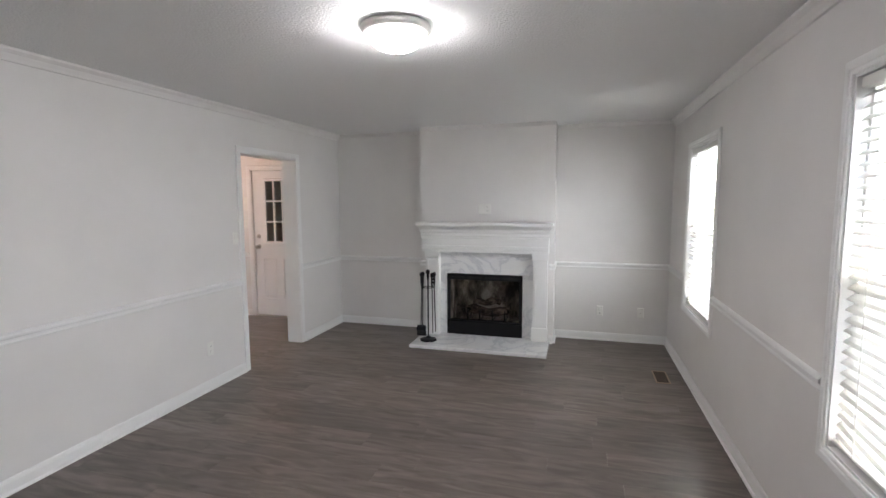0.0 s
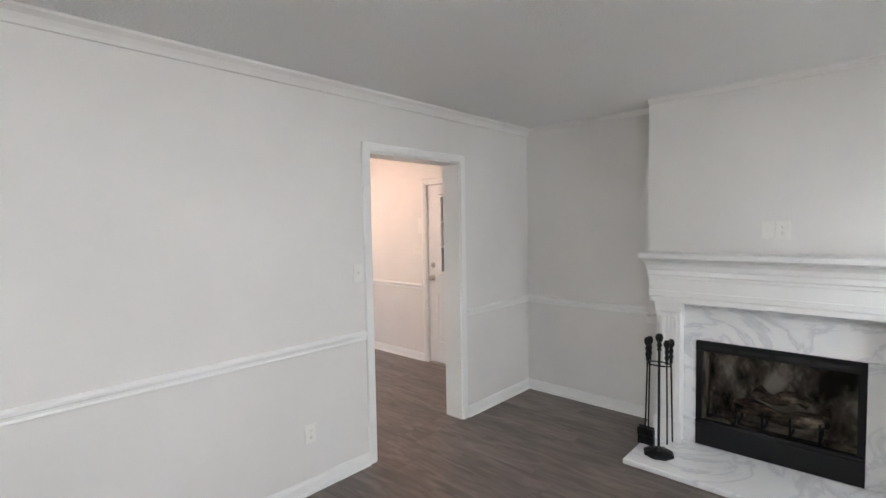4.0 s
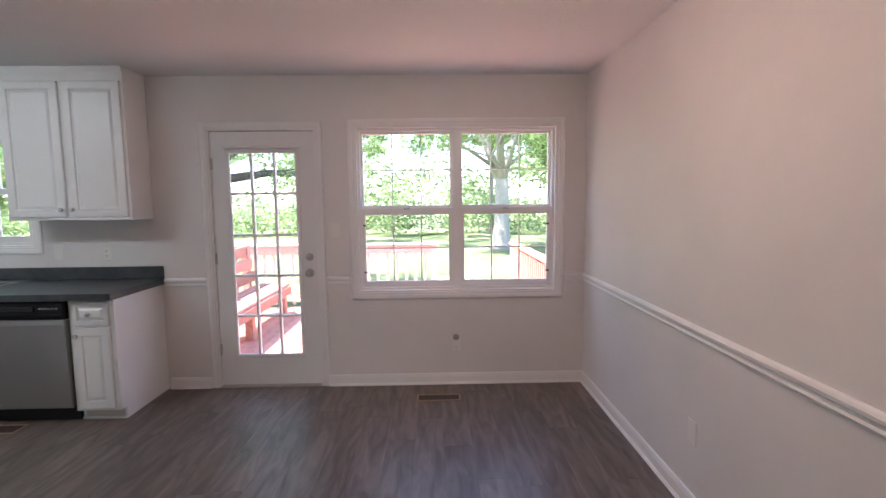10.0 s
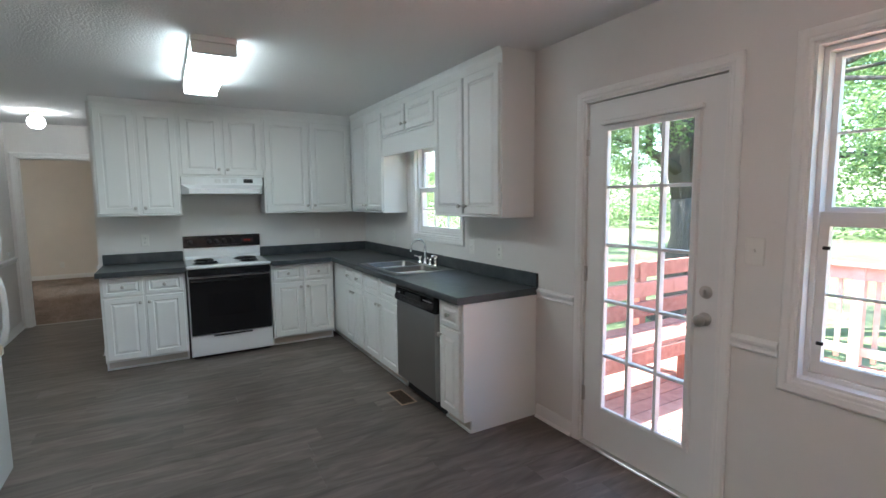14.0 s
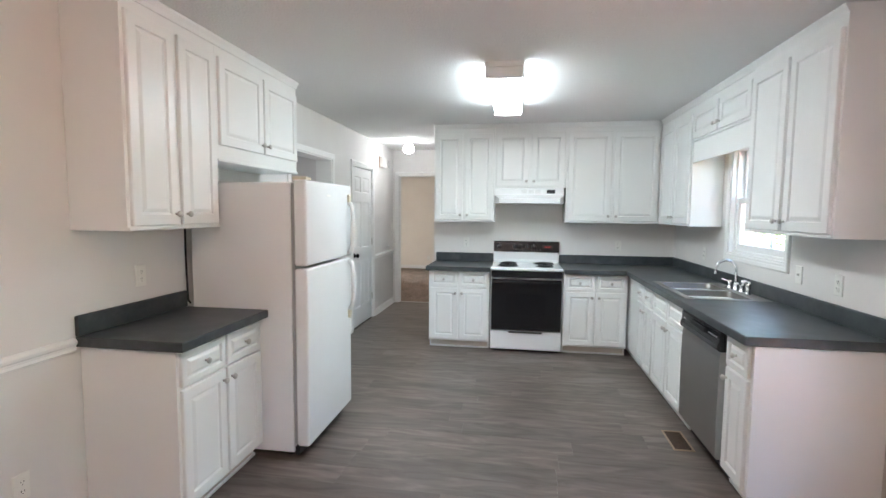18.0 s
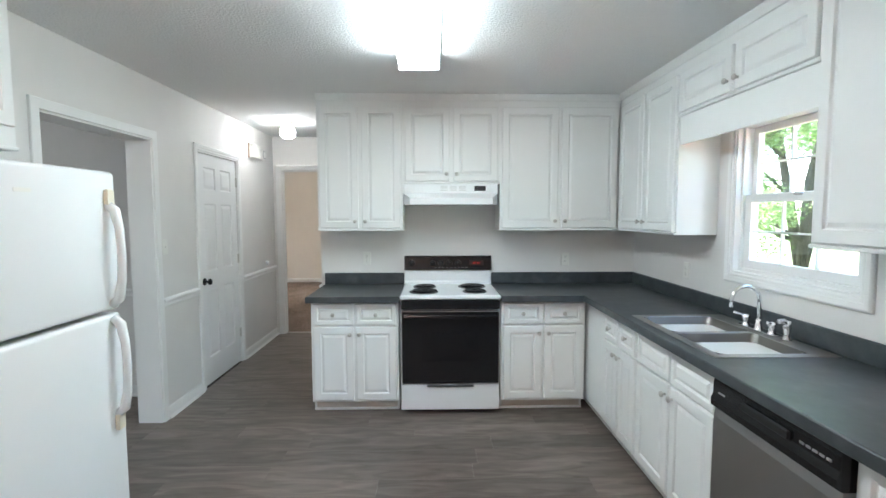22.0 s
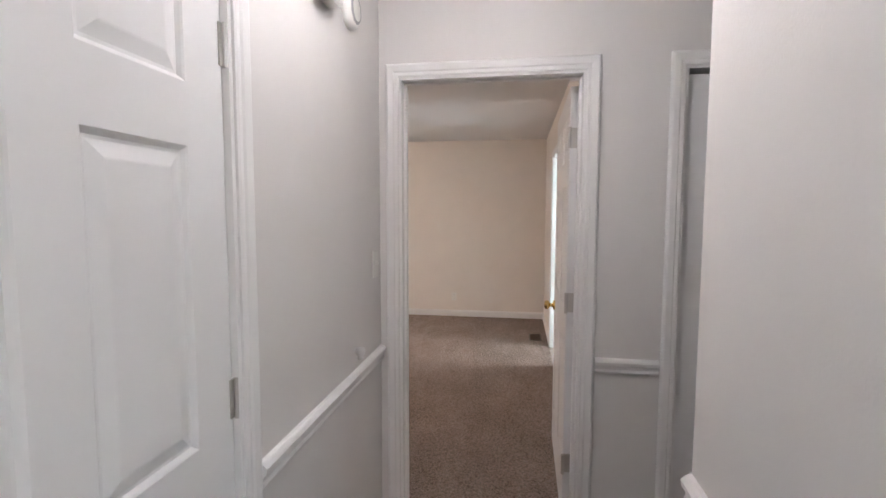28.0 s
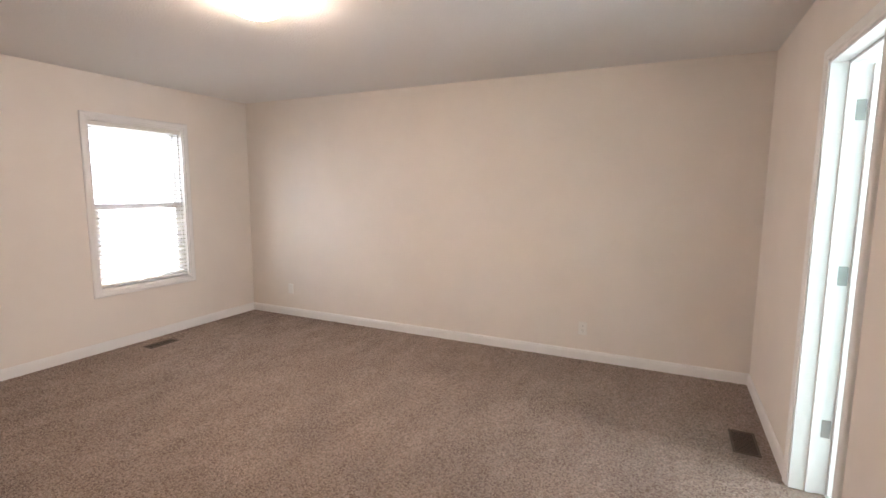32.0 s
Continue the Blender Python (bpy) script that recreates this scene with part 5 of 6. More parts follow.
def basin(y0, y1, x0, x1, depth):
    bm = bmesh.new()
    def rect(i, z, r):
        pts = []
        for cx, cy, a0 in ((x1 - i - r, y1 - i - r, 0), (x0 + i + r, y1 - i - r, 90), (x0 + i + r, y0 + i + r, 180), (x1 - i - r, y0 + i + r, 270)):
            pts += [(cx + r * math.cos(radians(a0 + k * 22.5)), cy + r * math.sin(radians(a0 + k * 22.5)), z) for k in range(5)]
        return pts
    rows = quads(bm, [rect(0, TZ1 + .004, .055), rect(.006, TZ1 - .004, .05), rect(.014, TZ1 - depth + .03, .05), rect(.040, TZ1 - depth, .05)])
    bm.faces.new(rows[-1])
    return bm


part("bowl", basin(SK[0] + .030, (SK[0] + SK[1]) / 2 - .014, SK[2] + .085, SK[3] - .026, .175), SINKSTEEL, sk, "", True)
part("bowl", basin((SK[0] + SK[1]) / 2 + .014, SK[1] - .030, SK[2] + .085, SK[3] - .026, .175), SINKSTEEL, sk, "", True)
ym = (SK[0] + SK[1]) / 2
o = .016
part("rim", nb((SK[2] - o, SK[0] - o, TZ1, SK[3] + o, SK[0] + .032, TZ1 + .005), (SK[2] - o, SK[1] - .032, TZ1, SK[3] + o, SK[1] + o, TZ1 + .005),
               (SK[2] - o, SK[0] + .032, TZ1, SK[2] + .087, SK[1] - .032, TZ1 + .005), (SK[3] - .028, SK[0] + .032, TZ1, SK[3] + o, SK[1] - .032, TZ1 + .005),
               (SK[2] + .087, ym - .016, TZ1, SK[3] - .028, ym + .016, TZ1 + .005), bevel=.0022), STEEL, sk)
for y in ((SK[0] + ym) / 2, (SK[1] + ym) / 2):
    part("drain", lathe(bmesh.new(), [(.045, TZ1 - .1735), (.042, TZ1 - .171), (.03, TZ1 - .1745), (0, TZ1 - .1745)], Matrix.Translation((KX + .33, y, 0)), 20), CHROME, sk, "", True)
tp = thing("kitchen_tap", pose(KX + .085, .93, TZ1 + .005), "chrome gooseneck kitchen tap with two handles and a sprayer", "tap")
bm = lathe(bmesh.new(), [(0, 0), (.026, 0), (.026, .006), (.018, .012), (.015, .05), (.013, .06), (0, .06)], n=18)
tube(bm, [(0, 0, .05), (0, 0, .16)] + [(.075 - .075 * math.cos(a), 0, .16 + .075 * math.sin(a)) for a in (.4, .8, 1.2, 1.57, 1.95, 2.35, 2.75, 3.1)] + [(.15, 0, .125)], .0105, 12)
part("spout", bm, CHROME, tp, "", True)
for dy in (-.10, .10):
    bm = lathe(bmesh.new(), [(0, 0), (.025, 0), (.025, .005), (.017, .012), (.015, .040), (.020, .048), (.020, .058), (.010, .066), (0, .067)], Matrix.Translation((0, dy, 0)), 16)
    tube(bm, [(0, dy, .056), (.025, dy + (.02 if dy > 0 else -.02), .064), (.050, dy + (.035 if dy > 0 else -.035), .072)], [.007, .006, .008], 8)
    part("handle", bm, CHROME, tp, "", True)
bm = lathe(bmesh.new(), [(0, 0), (.022, 0), (.022, .005), (.015, .012), (.013, .030), (.017, .045), (.019, .075), (.014, .095), (0, .098)], Matrix.Translation((0, .20, 0)), 16)
tube(bm, [(0, .20, .075), (.02, .20, .095), (.045, .20, .092)], [.014, .013, .012], 10)
part("sprayer", bm, CHROME, tp, "", True)
part("deck_plate", nb((-.028, -.14, 0, .028, .14, .008), bevel=.004), CHROME, tp)

# ---- dishwasher ----
dw = thing("dishwasher", on_garden_wall(1.462), "stainless steel dishwasher with a black control panel", "dishwasher")
dwid = .628
part("tub", nb((.004, -.575, .09, dwid - .004, -.01, .868)), BLACKMATT, dw)
bm = bmesh.new()
prof = [(-.576, .115), (-.622, .115), (-.632, .125), (-.634, .30), (-.634, .70), (-.628, .735), (-.576, .735)]
r = quads(bm, [[(.006, y, z) for y, z in prof], [(dwid - .006, y, z) for y, z in prof]], True)
bm.faces.new(r[0]), bm.faces.new(r[1])
part("door", bm, STEEL, dw, "brushed stainless door")
bm = bmesh.new()
prof = [(-.576, .738), (-.632, .738), (-.648, .748), (-.650, .775), (-.640, .80), (-.640, .845), (-.632, .865), (-.576, .866)]
r = quads(bm, [[(.006, y, z) for y, z in prof], [(dwid - .006, y, z) for y, z in prof]], True)
bm.faces.new(r[0]), bm.faces.new(r[1])
cp = part("control_panel", bm, BLACKGLOSS, dw, "glossy black control panel")
part("handle_pocket", nb((.20, -.6525, .800, .43, -.6395, .832), bevel=.006), DARK, cp)
for k in range(5):
    part("button", nb((.47 + k * .026, -.6425, .812, .488 + k * .026, -.6395, .820)), GREY, cp)
part("badge", nb((.045, -.6425, .806, .085, -.6395, .813)), GREY, cp)
part("toe_panel", nb((.01, -.545, .002, dwid - .01, -.53, .088)), BLACKMATT, dw)

# ---- stove ----
sv = thing("stove", pose(-3.797, SY, 0, 0, 0, 180), "white electric stove with black oven door and coil burners", "stove")
SW, FD = .756, -.62
part("body", nb((0, FD, .022, SW, -.012, .885), bevel=.003), APPLIANCE, sv)
part("cooktop", nb((-.003, FD - .030, .886, SW + .003, -.055, .918), bevel=.008), APPLIANCE, sv, "white enamel cooktop")
part("oven_door", nb((.012, FD - .048, .245, SW - .012, FD - .002, .805), bevel=.006), BLACKGLOSS, sv, "black glass oven door")
ov = part("front_band", nb((.006, FD - .030, .812, SW - .006, FD - .002, .882), bevel=.004), BLACKGLOSS, sv, "black vent band")
part("oven_window", nb((.165, FD - .0505, .42, SW - .165, FD - .0485, .64), bevel=.0006), SMOKE, sv, "dark oven window")
bm = tube(bmesh.new(), [(.03, FD - .085, .770), (SW - .03, FD - .085, .770)], .013, 12)
for x in (.05, SW - .05):
    box(bm, x - .014, FD - .080, .758, x + .014, FD - .049, .782, .004)
part("oven_handle", bm, BLACKGLOSS, sv, "black bar handle")
part("chrome_strip", nb((.012, FD - .052, .798, SW - .012, FD - .0485, .8035)), NICKEL, sv, "thin bright strip")
dr = part("drawer", nb((.008, FD - .034, .034, SW - .008, FD - .002, .236), bevel=.006), APPLIANCE, sv, "white storage drawer")
part("drawer_pull", nb((.20, FD - .050, .216, SW - .20, FD - .0345, .232), bevel=.005), BLACKMATT, dr, "dark recessed drawer pull")
part("kick", nb((.03, FD + .03, .001, SW - .03, FD + .05, .022)), BLACKMATT, sv)
for x in (.04, SW - .04):
    part("foot", lathe(bmesh.new(), [(0, .001), (.018, .001), (.018, .022), (0, .022)], Matrix.Translation((x, FD + .05, 0)), 10), BLACKMATT, sv)
bm = bmesh.new()
prof = [(-.012, .90), (-.075, .90), (-.070, .935), (-.060, .95), (-.050, 1.04), (-.012, 1.04)]
r = quads(bm, [[(.004, y, z) for y, z in prof], [(SW - .004, y, z) for y, z in prof]], True)
bm.faces.new(r[0]), bm.faces.new(r[1])
part("back_riser", bm, APPLIANCE, sv)
bm = bmesh.new()
prof = [(-.012, 1.041), (-.066, 1.041), (-.052, 1.155), (-.044, 1.162), (-.012, 1.162)]
r = quads(bm, [[(.0, y, z) for y, z in prof], [(SW, y, z) for y, z in prof]], True)
bm.faces.new(r[0]), bm.faces.new(r[1])
bg = part("control_panel", bm, BLACKGLOSS, sv, "black backguard with dials")
for x in (-.0035, SW - .0005):
    part("end_trim", nb((x, -.068, 1.0405, x + .004, -.013, 1.1635), bevel=.001), DARKSTEEL, sv, "grey metal end trim")
part("top_trim", nb((.004, -.052, 1.1622, SW - .004, -.014, 1.1655), bevel=.001), DARKSTEEL, sv, "grey metal top trim")
for x in (.066, .244, .316, .391, .467):
    d = part("dial", turned(x, -.059, 1.102, [(0, -.004), (.024, -.004), (.024, .003), (.018, .006), (.016, .022), (0, .024)], 20), BLACKMATT, bg, "black control dial", True)
    part("pointer", nb((x - .0012, -.0838, 1.106, x + .0012, -.0832, 1.117)), GREY, d)
    part("scale_ring", turned(x, -.0600, 1.102, [(.026, 0), (.0268, .0005), (.0276, 0)], 24), DARKSTEEL, bg)
part("clock", nb((.565, -.066, 1.080, .690, -.0585, 1.125), bevel=.002), DARK, bg, "dark clock display")
REDLED = glowing("red_led", (1.0, 0.05, 0.03), 0.12, (0.1, 0.0, 0.0))
for k in range(4):
    x = .598 + k * .014 + (.006 if k > 1 else 0)
    part("digit", nb((x, -.0672, 1.097, x + .007, -.0662, 1.109)), REDLED, bg, "red digit")
for k in range(9):
    part("marking", nb((.26 + k * .034, -.0640, 1.062, .278 + k * .034, -.0632, 1.0645)), GREY, bg)
for x, y, r in ((.175, -.475, .098), (.575, -.475, .078), (.175, -.215, .078), (.575, -.215, .098)):
    bu = part("burner", lathe(bmesh.new(), [(r + .018, .9182), (r + .016, .9225), (r + .006, .9205), (0, .9195)], Matrix.Translation((x, y, 0)), 28), BLACKMATT, sv, "black drip bowl", True)
    bm = bmesh.new()
    turns = 5 if r > .09 else 4
    steps = turns * 26
    pts = [(x + (r - (r - .016) * t / steps) * math.cos(t * .2417), y + (r - (r - .016) * t / steps) * math.sin(t * .2417), .9280) for t in range(steps + 1)]
    tube(bm, pts, .0058, 6)
    part("coil", bm, BLACKIRON, bu, "black spiral coil", True)

# ---- range hood ----
hd = thing("range_hood", pose(-3.806, SY, 0, 0, 0, 180), "white under-cabinet range hood over the stove", "range hood")
HW = .765
skirt = [(0, -.004), (0, -.30), (.060, -.495), (HW - .060, -.495), (HW, -.30), (HW, -.004)]
strip = [(0, -.004), (0, -.30), (.002, -.338), (HW - .002, -.338), (HW, -.30), (HW, -.004)]
bm = bmesh.new()
r = quads(bm, [[(x, y, z) for x, y in loop] for loop, z in ((skirt, 1.604), (skirt, 1.656), (strip, 1.698), (strip, 1.772))])
bm.faces.new(r[0]), bm.faces.new(r[-1])
part("shell", bm, APPLIANCE, hd)
for g in range(3):
    for k in range(4):
        part("vent_slot", nb((.30 + g * .075, -.3395, 1.718 + k * .011, .358 + g * .075, -.3375, 1.723 + k * .011)), VENTGREY, hd)
part("switch_panel", nb((.575, -.3415, 1.716, .665, -.3375, 1.756), bevel=.001), BLACKMATT, hd, "small black switch panel")
part("filter", nb((.12, -.40, 1.598, .645, -.10, 1.603)), STEEL, hd)

# ---- refrigerator ----
fr = thing("refrigerator", pose(PK, 2.278, 0, 0, 0, -90), "white top-freezer refrigerator with curved side handles", "refrigerator")
FW = .738
part("body", nb((0, -.705, .03, FW, -.06, 1.675), bevel=.008), APPLIANCE, fr)
part("gasket", nb((.010, -.722, .085, FW - .010, -.706, 1.668)), GREY, fr)
part("freezer_door", soft_box(bmesh.new(), -.002, -.805, 1.180, FW + .002, -.723, 1.690, .016), APPLIANCE, fr, "", True)
part("main_door", soft_box(bmesh.new(), -.002, -.805, .075, FW + .002, -.723, 1.165, .016), APPLIANCE, fr, "", True)
part("base_grille", nb((.015, -.735, .012, FW - .015, -.706, .070), bevel=.004), BLACKMATT, fr, "dark base grille")
for z0, z1, nm in ((1.200, 1.570, "freezer_handle"), (.785, 1.150, "main_handle")):
    x = FW - .050
    bm = tube(bmesh.new(), [(x, -.806, z0), (x, -.832, z0 + .022), (x, -.846, z0 + .09), (x, -.850, (z0 + z1) / 2), (x, -.846, z1 - .09), (x, -.832, z1 - .022), (x, -.806, z1)],
              [.016, .018, .015, .014, .015, .018, .016], 12)
    h = part(nm, bm, APPLIANCE, fr, "curved white handle", True)
    part("end_cap", nb((x - .017, -.822, (z1 - .004) if z0 > 1 else z0 - .06, x + .017, -.8055, (z1 + .055) if z0 > 1 else z0 + .004), bevel=.005), IVORY, h, "yellowed plastic cap")
part("hinge_cover", nb((.010, -.800, 1.690, .080, -.715, 1.708), bevel=.005), IVORY, fr, "yellowed hinge cover")
part("badge", nb((.30, -.8065, 1.60, .36, -.8055, 1.612)), PLASTIC, fr)
for x in (.06, FW - .06):
    part("foot", lathe(bmesh.new(), [(0, .001), (.02, .001), (.02, .03), (0, .03)], Matrix.Translation((x, -.66, 0)), 10), BLACKMATT, fr)
cd = thing("cable", pose(0, 0, 0), "black power cable hanging beside the refrigerator", "cable")
part("cord", tube(bmesh.new(), [(PK - .006, 2.265, 1.40), (PK - .008, 2.268, 1.2), (PK - .010, 2.262, .95), (PK - .03, 2.266, .93)], .006, 7), BLACKMATT, cd)

# ---- plates, chime, detector, vents ----
F_KX, F_SY, F_PK = (lambda y, z: pose(KX + .0005, y, z, 0, 0, 90)), (lambda x, z: pose(x, SY + .0005, z, 0, 0, 180)), (lambda y, z: pose(PK - .0005, y, z, 0, 0, -90))
plate(F_SY(-3.46, 1.14), "outlet", "white wall outlet above the short worktop")
plate(F_SY(-5.22, 1.13), "outlet", "white wall outlet above the worktop")
plate(F_KX(.05, 1.13), "outlet", "white wall outlet above the worktop")
plate(F_KX(1.60, 1.13), "switch", "white light switch beside the sink window")
plate(F_KX(1.98, 1.12), "outlet", "white wall outlet above the worktop")
plate(F_KX(3.79, 1.285), "switch", "white light switch between garden door and window", w=.08, h=.12)
plate(F_KX(4.755, .33), "outlet", "white wall outlet under the window")
nl = thing("night_light", F_KX(4.755, .33), "small grey night light plugged in a white outlet", "night light")
part("body", nb((-.017, -.034, .004, .017, -.0095, .050), bevel=.005), PLASTIC, nl)
part("shade", turned(0, -.012, .066, [(0, 0), (.025, 0), (.026, .008), (.020, .020), (.010, .027), (0, .029)], 20), GREY, nl, "rounded grey shade")
plate(F_NY(-3.15, 1.32), "switch3", "white triple light switch beside the back door", w=.165)
plate(F_NY(-4.17, .39), "blank", "white blank plate above the baseboard")
plate(F_NY(-3.10, 1.60), "blank", "tall plain white plate beside the back door", w=.075, h=.19)
plate(F_PK(2.62, 1.15), "outlet", "white wall outlet over the short worktop")
plate(F_PK(-.21, 1.29), "switch", "white light switch beside the hall opening")
plate(F_PK(3.30, .35), "outlet", "white wall outlet above the baseboard")
plate(F_PK(-2.60, 1.27), "switch", "white light switch beside the bedroom door")
ch = thing("door_chime", pose(PK, -2.0, 2.22, 0, 0, -90), "white boxy door chime high on the hall wall", "door chime")
part("cover", nb((-.110, -.055, -.075, .110, -.001, .075), bevel=.008), PLASTIC, ch)
part("base", nb((-.115, -.018, -.079, -.1105, -.001, .079)), BRONZE, ch)
sd = thing("smoke_detector", pose(PK, -2.30, 2.22, 0, 0, -90), "round white smoke detector on the hall wall", "smoke detector")
part("body", turned(0, 0, 0, [(0, 0), (.066, 0), (.066, .012), (.060, .026), (.045, .034), (0, .036)], 28), PLASTIC, sd, "", True)
part("ring", turned(0, 0, 0, [(.050, .0315), (.046, .036), (.040, .0362)], 28), GREY, sd)
ds = thing("door_stop", pose(PK - .02, -2.34, .935), "small round white knob on the chair rail", "door stop")
part("knob", lathe(bmesh.new(), [(0, -.01), (.012, -.008), (.010, .004), (.016, .012), (.020, .024), (.016, .036), (0, .041)], n=14), TRIM, ds, "", True)
register(pose(-5.545, 4.605, 0, 0, 0, 90), .335, .12, "bronze floor register below the twin window")
register(pose(-5.155, 1.635, 0, 0, 0, 90), .28, .13, "bronze floor register before the dishwasher")
# bedroom
plate(pose(-1.775, BY + .0005, .285, 0, 0, 180), "outlet", "white wall outlet on the far bedroom wall")
plate(pose(1.59, BY + .0005, .32, 0, 0, 180), "blank", "white blank plate on the far bedroom wall")
register(pose(-2.89, -6.28, .006, 0, 0, 90), .29, .14, "brown floor register in the carpet by the bathroom", BROWNIRON)
register(pose(1.935, -5.93, .006, 0, 0, 90), .28, .12, "brown floor register in the carpet below the window", BROWNIRON)


# ---- outdoors ----
m, n, l, b = material("lawn", (0.06, 0.11, 0.03), 0.9, 0, 0.15)
mp = mapped(n, l)
c1 = noise_tex(n, l, mp, .6, 5)
c2 = noise_tex(n, l, mp, 60, 2)
r1 = ramp(n, l, c1.outputs[0], [(0.3, (0.115, 0.150, 0.066)), (0.55, (0.180, 0.215, 0.105)), (0.75, (0.270, 0.285, 0.170))])
l.new(r1.outputs[0], b.inputs["Base Color"])
bump(n, l, c2.outputs[0], b, 1.0, 0.05)
LAWN = m


def leafy(name, low, high):
    m, n, l, b = material(name, low, 0.6, 0, 0.3)
    gi = n.new("ShaderNodeNewGeometry")
    r = ramp(n, l, gi.outputs["Random Per Island"], [(0.0, low), (1.0, high)])
    l.new(r.outputs[0], b.inputs["Base Color"])
    tr = n.new("ShaderNodeBsdfTranslucent")
    mxs = n.new("ShaderNodeMixShader")
    mxs.inputs[0].default_value = 0.6
    l.new(r.outputs[0], tr.inputs[0])
    l.new(b.outputs[0], mxs.inputs[1])
    l.new(tr.outputs[0], mxs.inputs[2])
    l.new(mxs.outputs[0], n["Material Output"].inputs[0])
    return m


LEAF = leafy("tree_leaves", (0.10, 0.18, 0.06), (0.33, 0.43, 0.18))
HEDGE = leafy("hedge_leaves", (0.12, 0.19, 0.08), (0.32, 0.40, 0.19))


def bark_of(name, lo, hi):
    m, n, l, b = material(name, lo, 0.95, 0, 0.2)
    mp = mapped(n, l, (6, 6, 1))
    c1 = noise_tex(n, l, mp, 6, 5)
    r1 = ramp(n, l, c1.outputs[0], [(0.3, lo), (0.7, hi)])
    l.new(r1.outputs[0], b.inputs["Base Color"])
    bump(n, l, c1.outputs[0], b, 0.9, 0.03)
    return m


BARK = bark_of("dark_bark", (0.05, 0.042, 0.035), (0.16, 0.14, 0.12))
PALEBARK = bark_of("pale_bark", (0.20, 0.18, 0.155), (0.42, 0.39, 0.35))


def stained(name, lo, hi):
    m, n, l, b = material(name, lo, 0.75, 0, 0.3)
    oi = n.new("ShaderNodeObjectInfo")
    mp = mapped(n, l, (3, 3, 3))
    c = noise_tex(n, l, mp, 5, 5)
    ad = n.new("ShaderNodeMath")
    ad.operation = 'MULTIPLY_ADD'
    ad.inputs[1].default_value = .35
    l.new(oi.outputs["Random"], ad.inputs[0])
    l.new(c.outputs[0], ad.inputs[2])
    r = ramp(n, l, ad.outputs[0], [(0.35, lo), (0.85, hi)])
    l.new(r.outputs[0], b.inputs["Base Color"])
    bump(n, l, c.outputs[0], b, 0.3, 0.002)
    return m


REDWOOD = stained("red_deck_stain", (0.29, 0.125, 0.095), (0.49, 0.255, 0.205))
# pinkish stain, lightened further so the rails look washed out by sun
PINKWOOD = stained("sunlit_pink_stain", (0.50, 0.34, 0.29), (0.68, 0.51, 0.45))
FADEDWOOD = stained("faded_red_stain", (0.28, 0.13, 0.10), (0.44, 0.23, 0.19))
PALEWOOD = stained("pale_weathered_wood", (0.50, 0.38, 0.32), (0.68, 0.58, 0.50))

GZ, DZ = -.65, -.10
bm = nb((-600, -600, GZ - .3, 600, 600, GZ))
setting("ground", bm, LAWN, "sunlit green lawn with patches of shade", "lawn")
setting("foundation", nb((KX - T + .01, BY - T + .01, GZ, BX1 + T - .01, NY + T - .01, -.2)), TOEKICK, "plain foundation of the house", "wall")
# deck
deck = tagged(new("deck"), "red-stained wooden deck outside the garden door", "deck")
DX0, DX1, DY0, DY1 = -9.35, KX - T - .005, 1.35, 5.95
y = DY0
while y < DY1 - .02:
    ob = part("deck_board", nb((DX0, y, DZ - .035, DX1, min(y + .136, DY1), DZ), bevel=.004), REDWOOD, deck)
    y += .142
for yy in (DY0, (DY0 + DY1) / 2, DY1 - .09):
    for xx in (DX0 + .02, (DX0 + DX1) / 2, DX1 - .12):
        part("footing_post", nb((xx, yy, GZ, xx + .09, yy + .09, DZ - .036)), REDWOOD, deck)


def railing(a, b, label, mat=None, step=.145, rail=None):
    """Posts, rails and balusters from a to b on the deck."""
    L = math.hypot(b[0] - a[0], b[1] - a[1])
    th = thing("deck_railing", pose(a[0], a[1], DZ, 0, 0, math.degrees(math.atan2(b[1] - a[1], b[0] - a[0]))), label, "railing", "deck railings")
    k = max(1, round(L / 1.5))
    for i in range(k + 1):
        x = L * i / k
        part("post", nb((x - .045, -.045, 0, x + .045, .045, .95), bevel=.004), rail or PINKWOOD, th)
    part("cap_rail", nb((-.05, -.07, .951, L + .05, .07, .980), bevel=.006), rail or PINKWOOD, th)
    part("top_rail", nb((.046, -.02, .825, L - .046, .02, .945), bevel=.003), rail or PINKWOOD, th)
    part("bottom_rail", nb((.046, -.02, .10, L - .046, .02, .185), bevel=.003), PALEWOOD, th)
    x = .12
    while x < L - .1:
        part("baluster", nb((x - .019, .0205, .04, x + .019, .055, .94), bevel=.003), mat or PALEWOOD, th, "weathered baluster")
        x += step
    return th


railing((DX0 + .06, DY0 + .08), (DX0 + .06, 4.60), "wooden deck railing with red rails and pale balusters")
railing((DX1 - .35, DY1 - .15), (DX0 + .14, DY1 - .15), "red-stained wooden deck railing beside the steps", FADEDWOOD, .105, FADEDWOOD)
# bench with a slatted back along the south edge
bn = thing("deck_bench", pose(DX1 - .25, DY0 + .64, DZ), "red-stained built-in deck bench with a slatted back", "bench")
BL = 2.62
for z in (.50, .68, .86):
    part("back_slat", nb((-BL, -.02 + (z - .5) * -.18, z, 0, .02 + (z - .5) * -.18, z + .145), bevel=.006), REDWOOD, bn)
for y in (.06, .21, .36):
    part("seat_board", nb((-BL, y, .42, 0, y + .14, .458), bevel=.006), REDWOOD, bn)
part("seat_apron", nb((-BL, .49, .30, 0, .525, .419), bevel=.006), REDWOOD, bn)
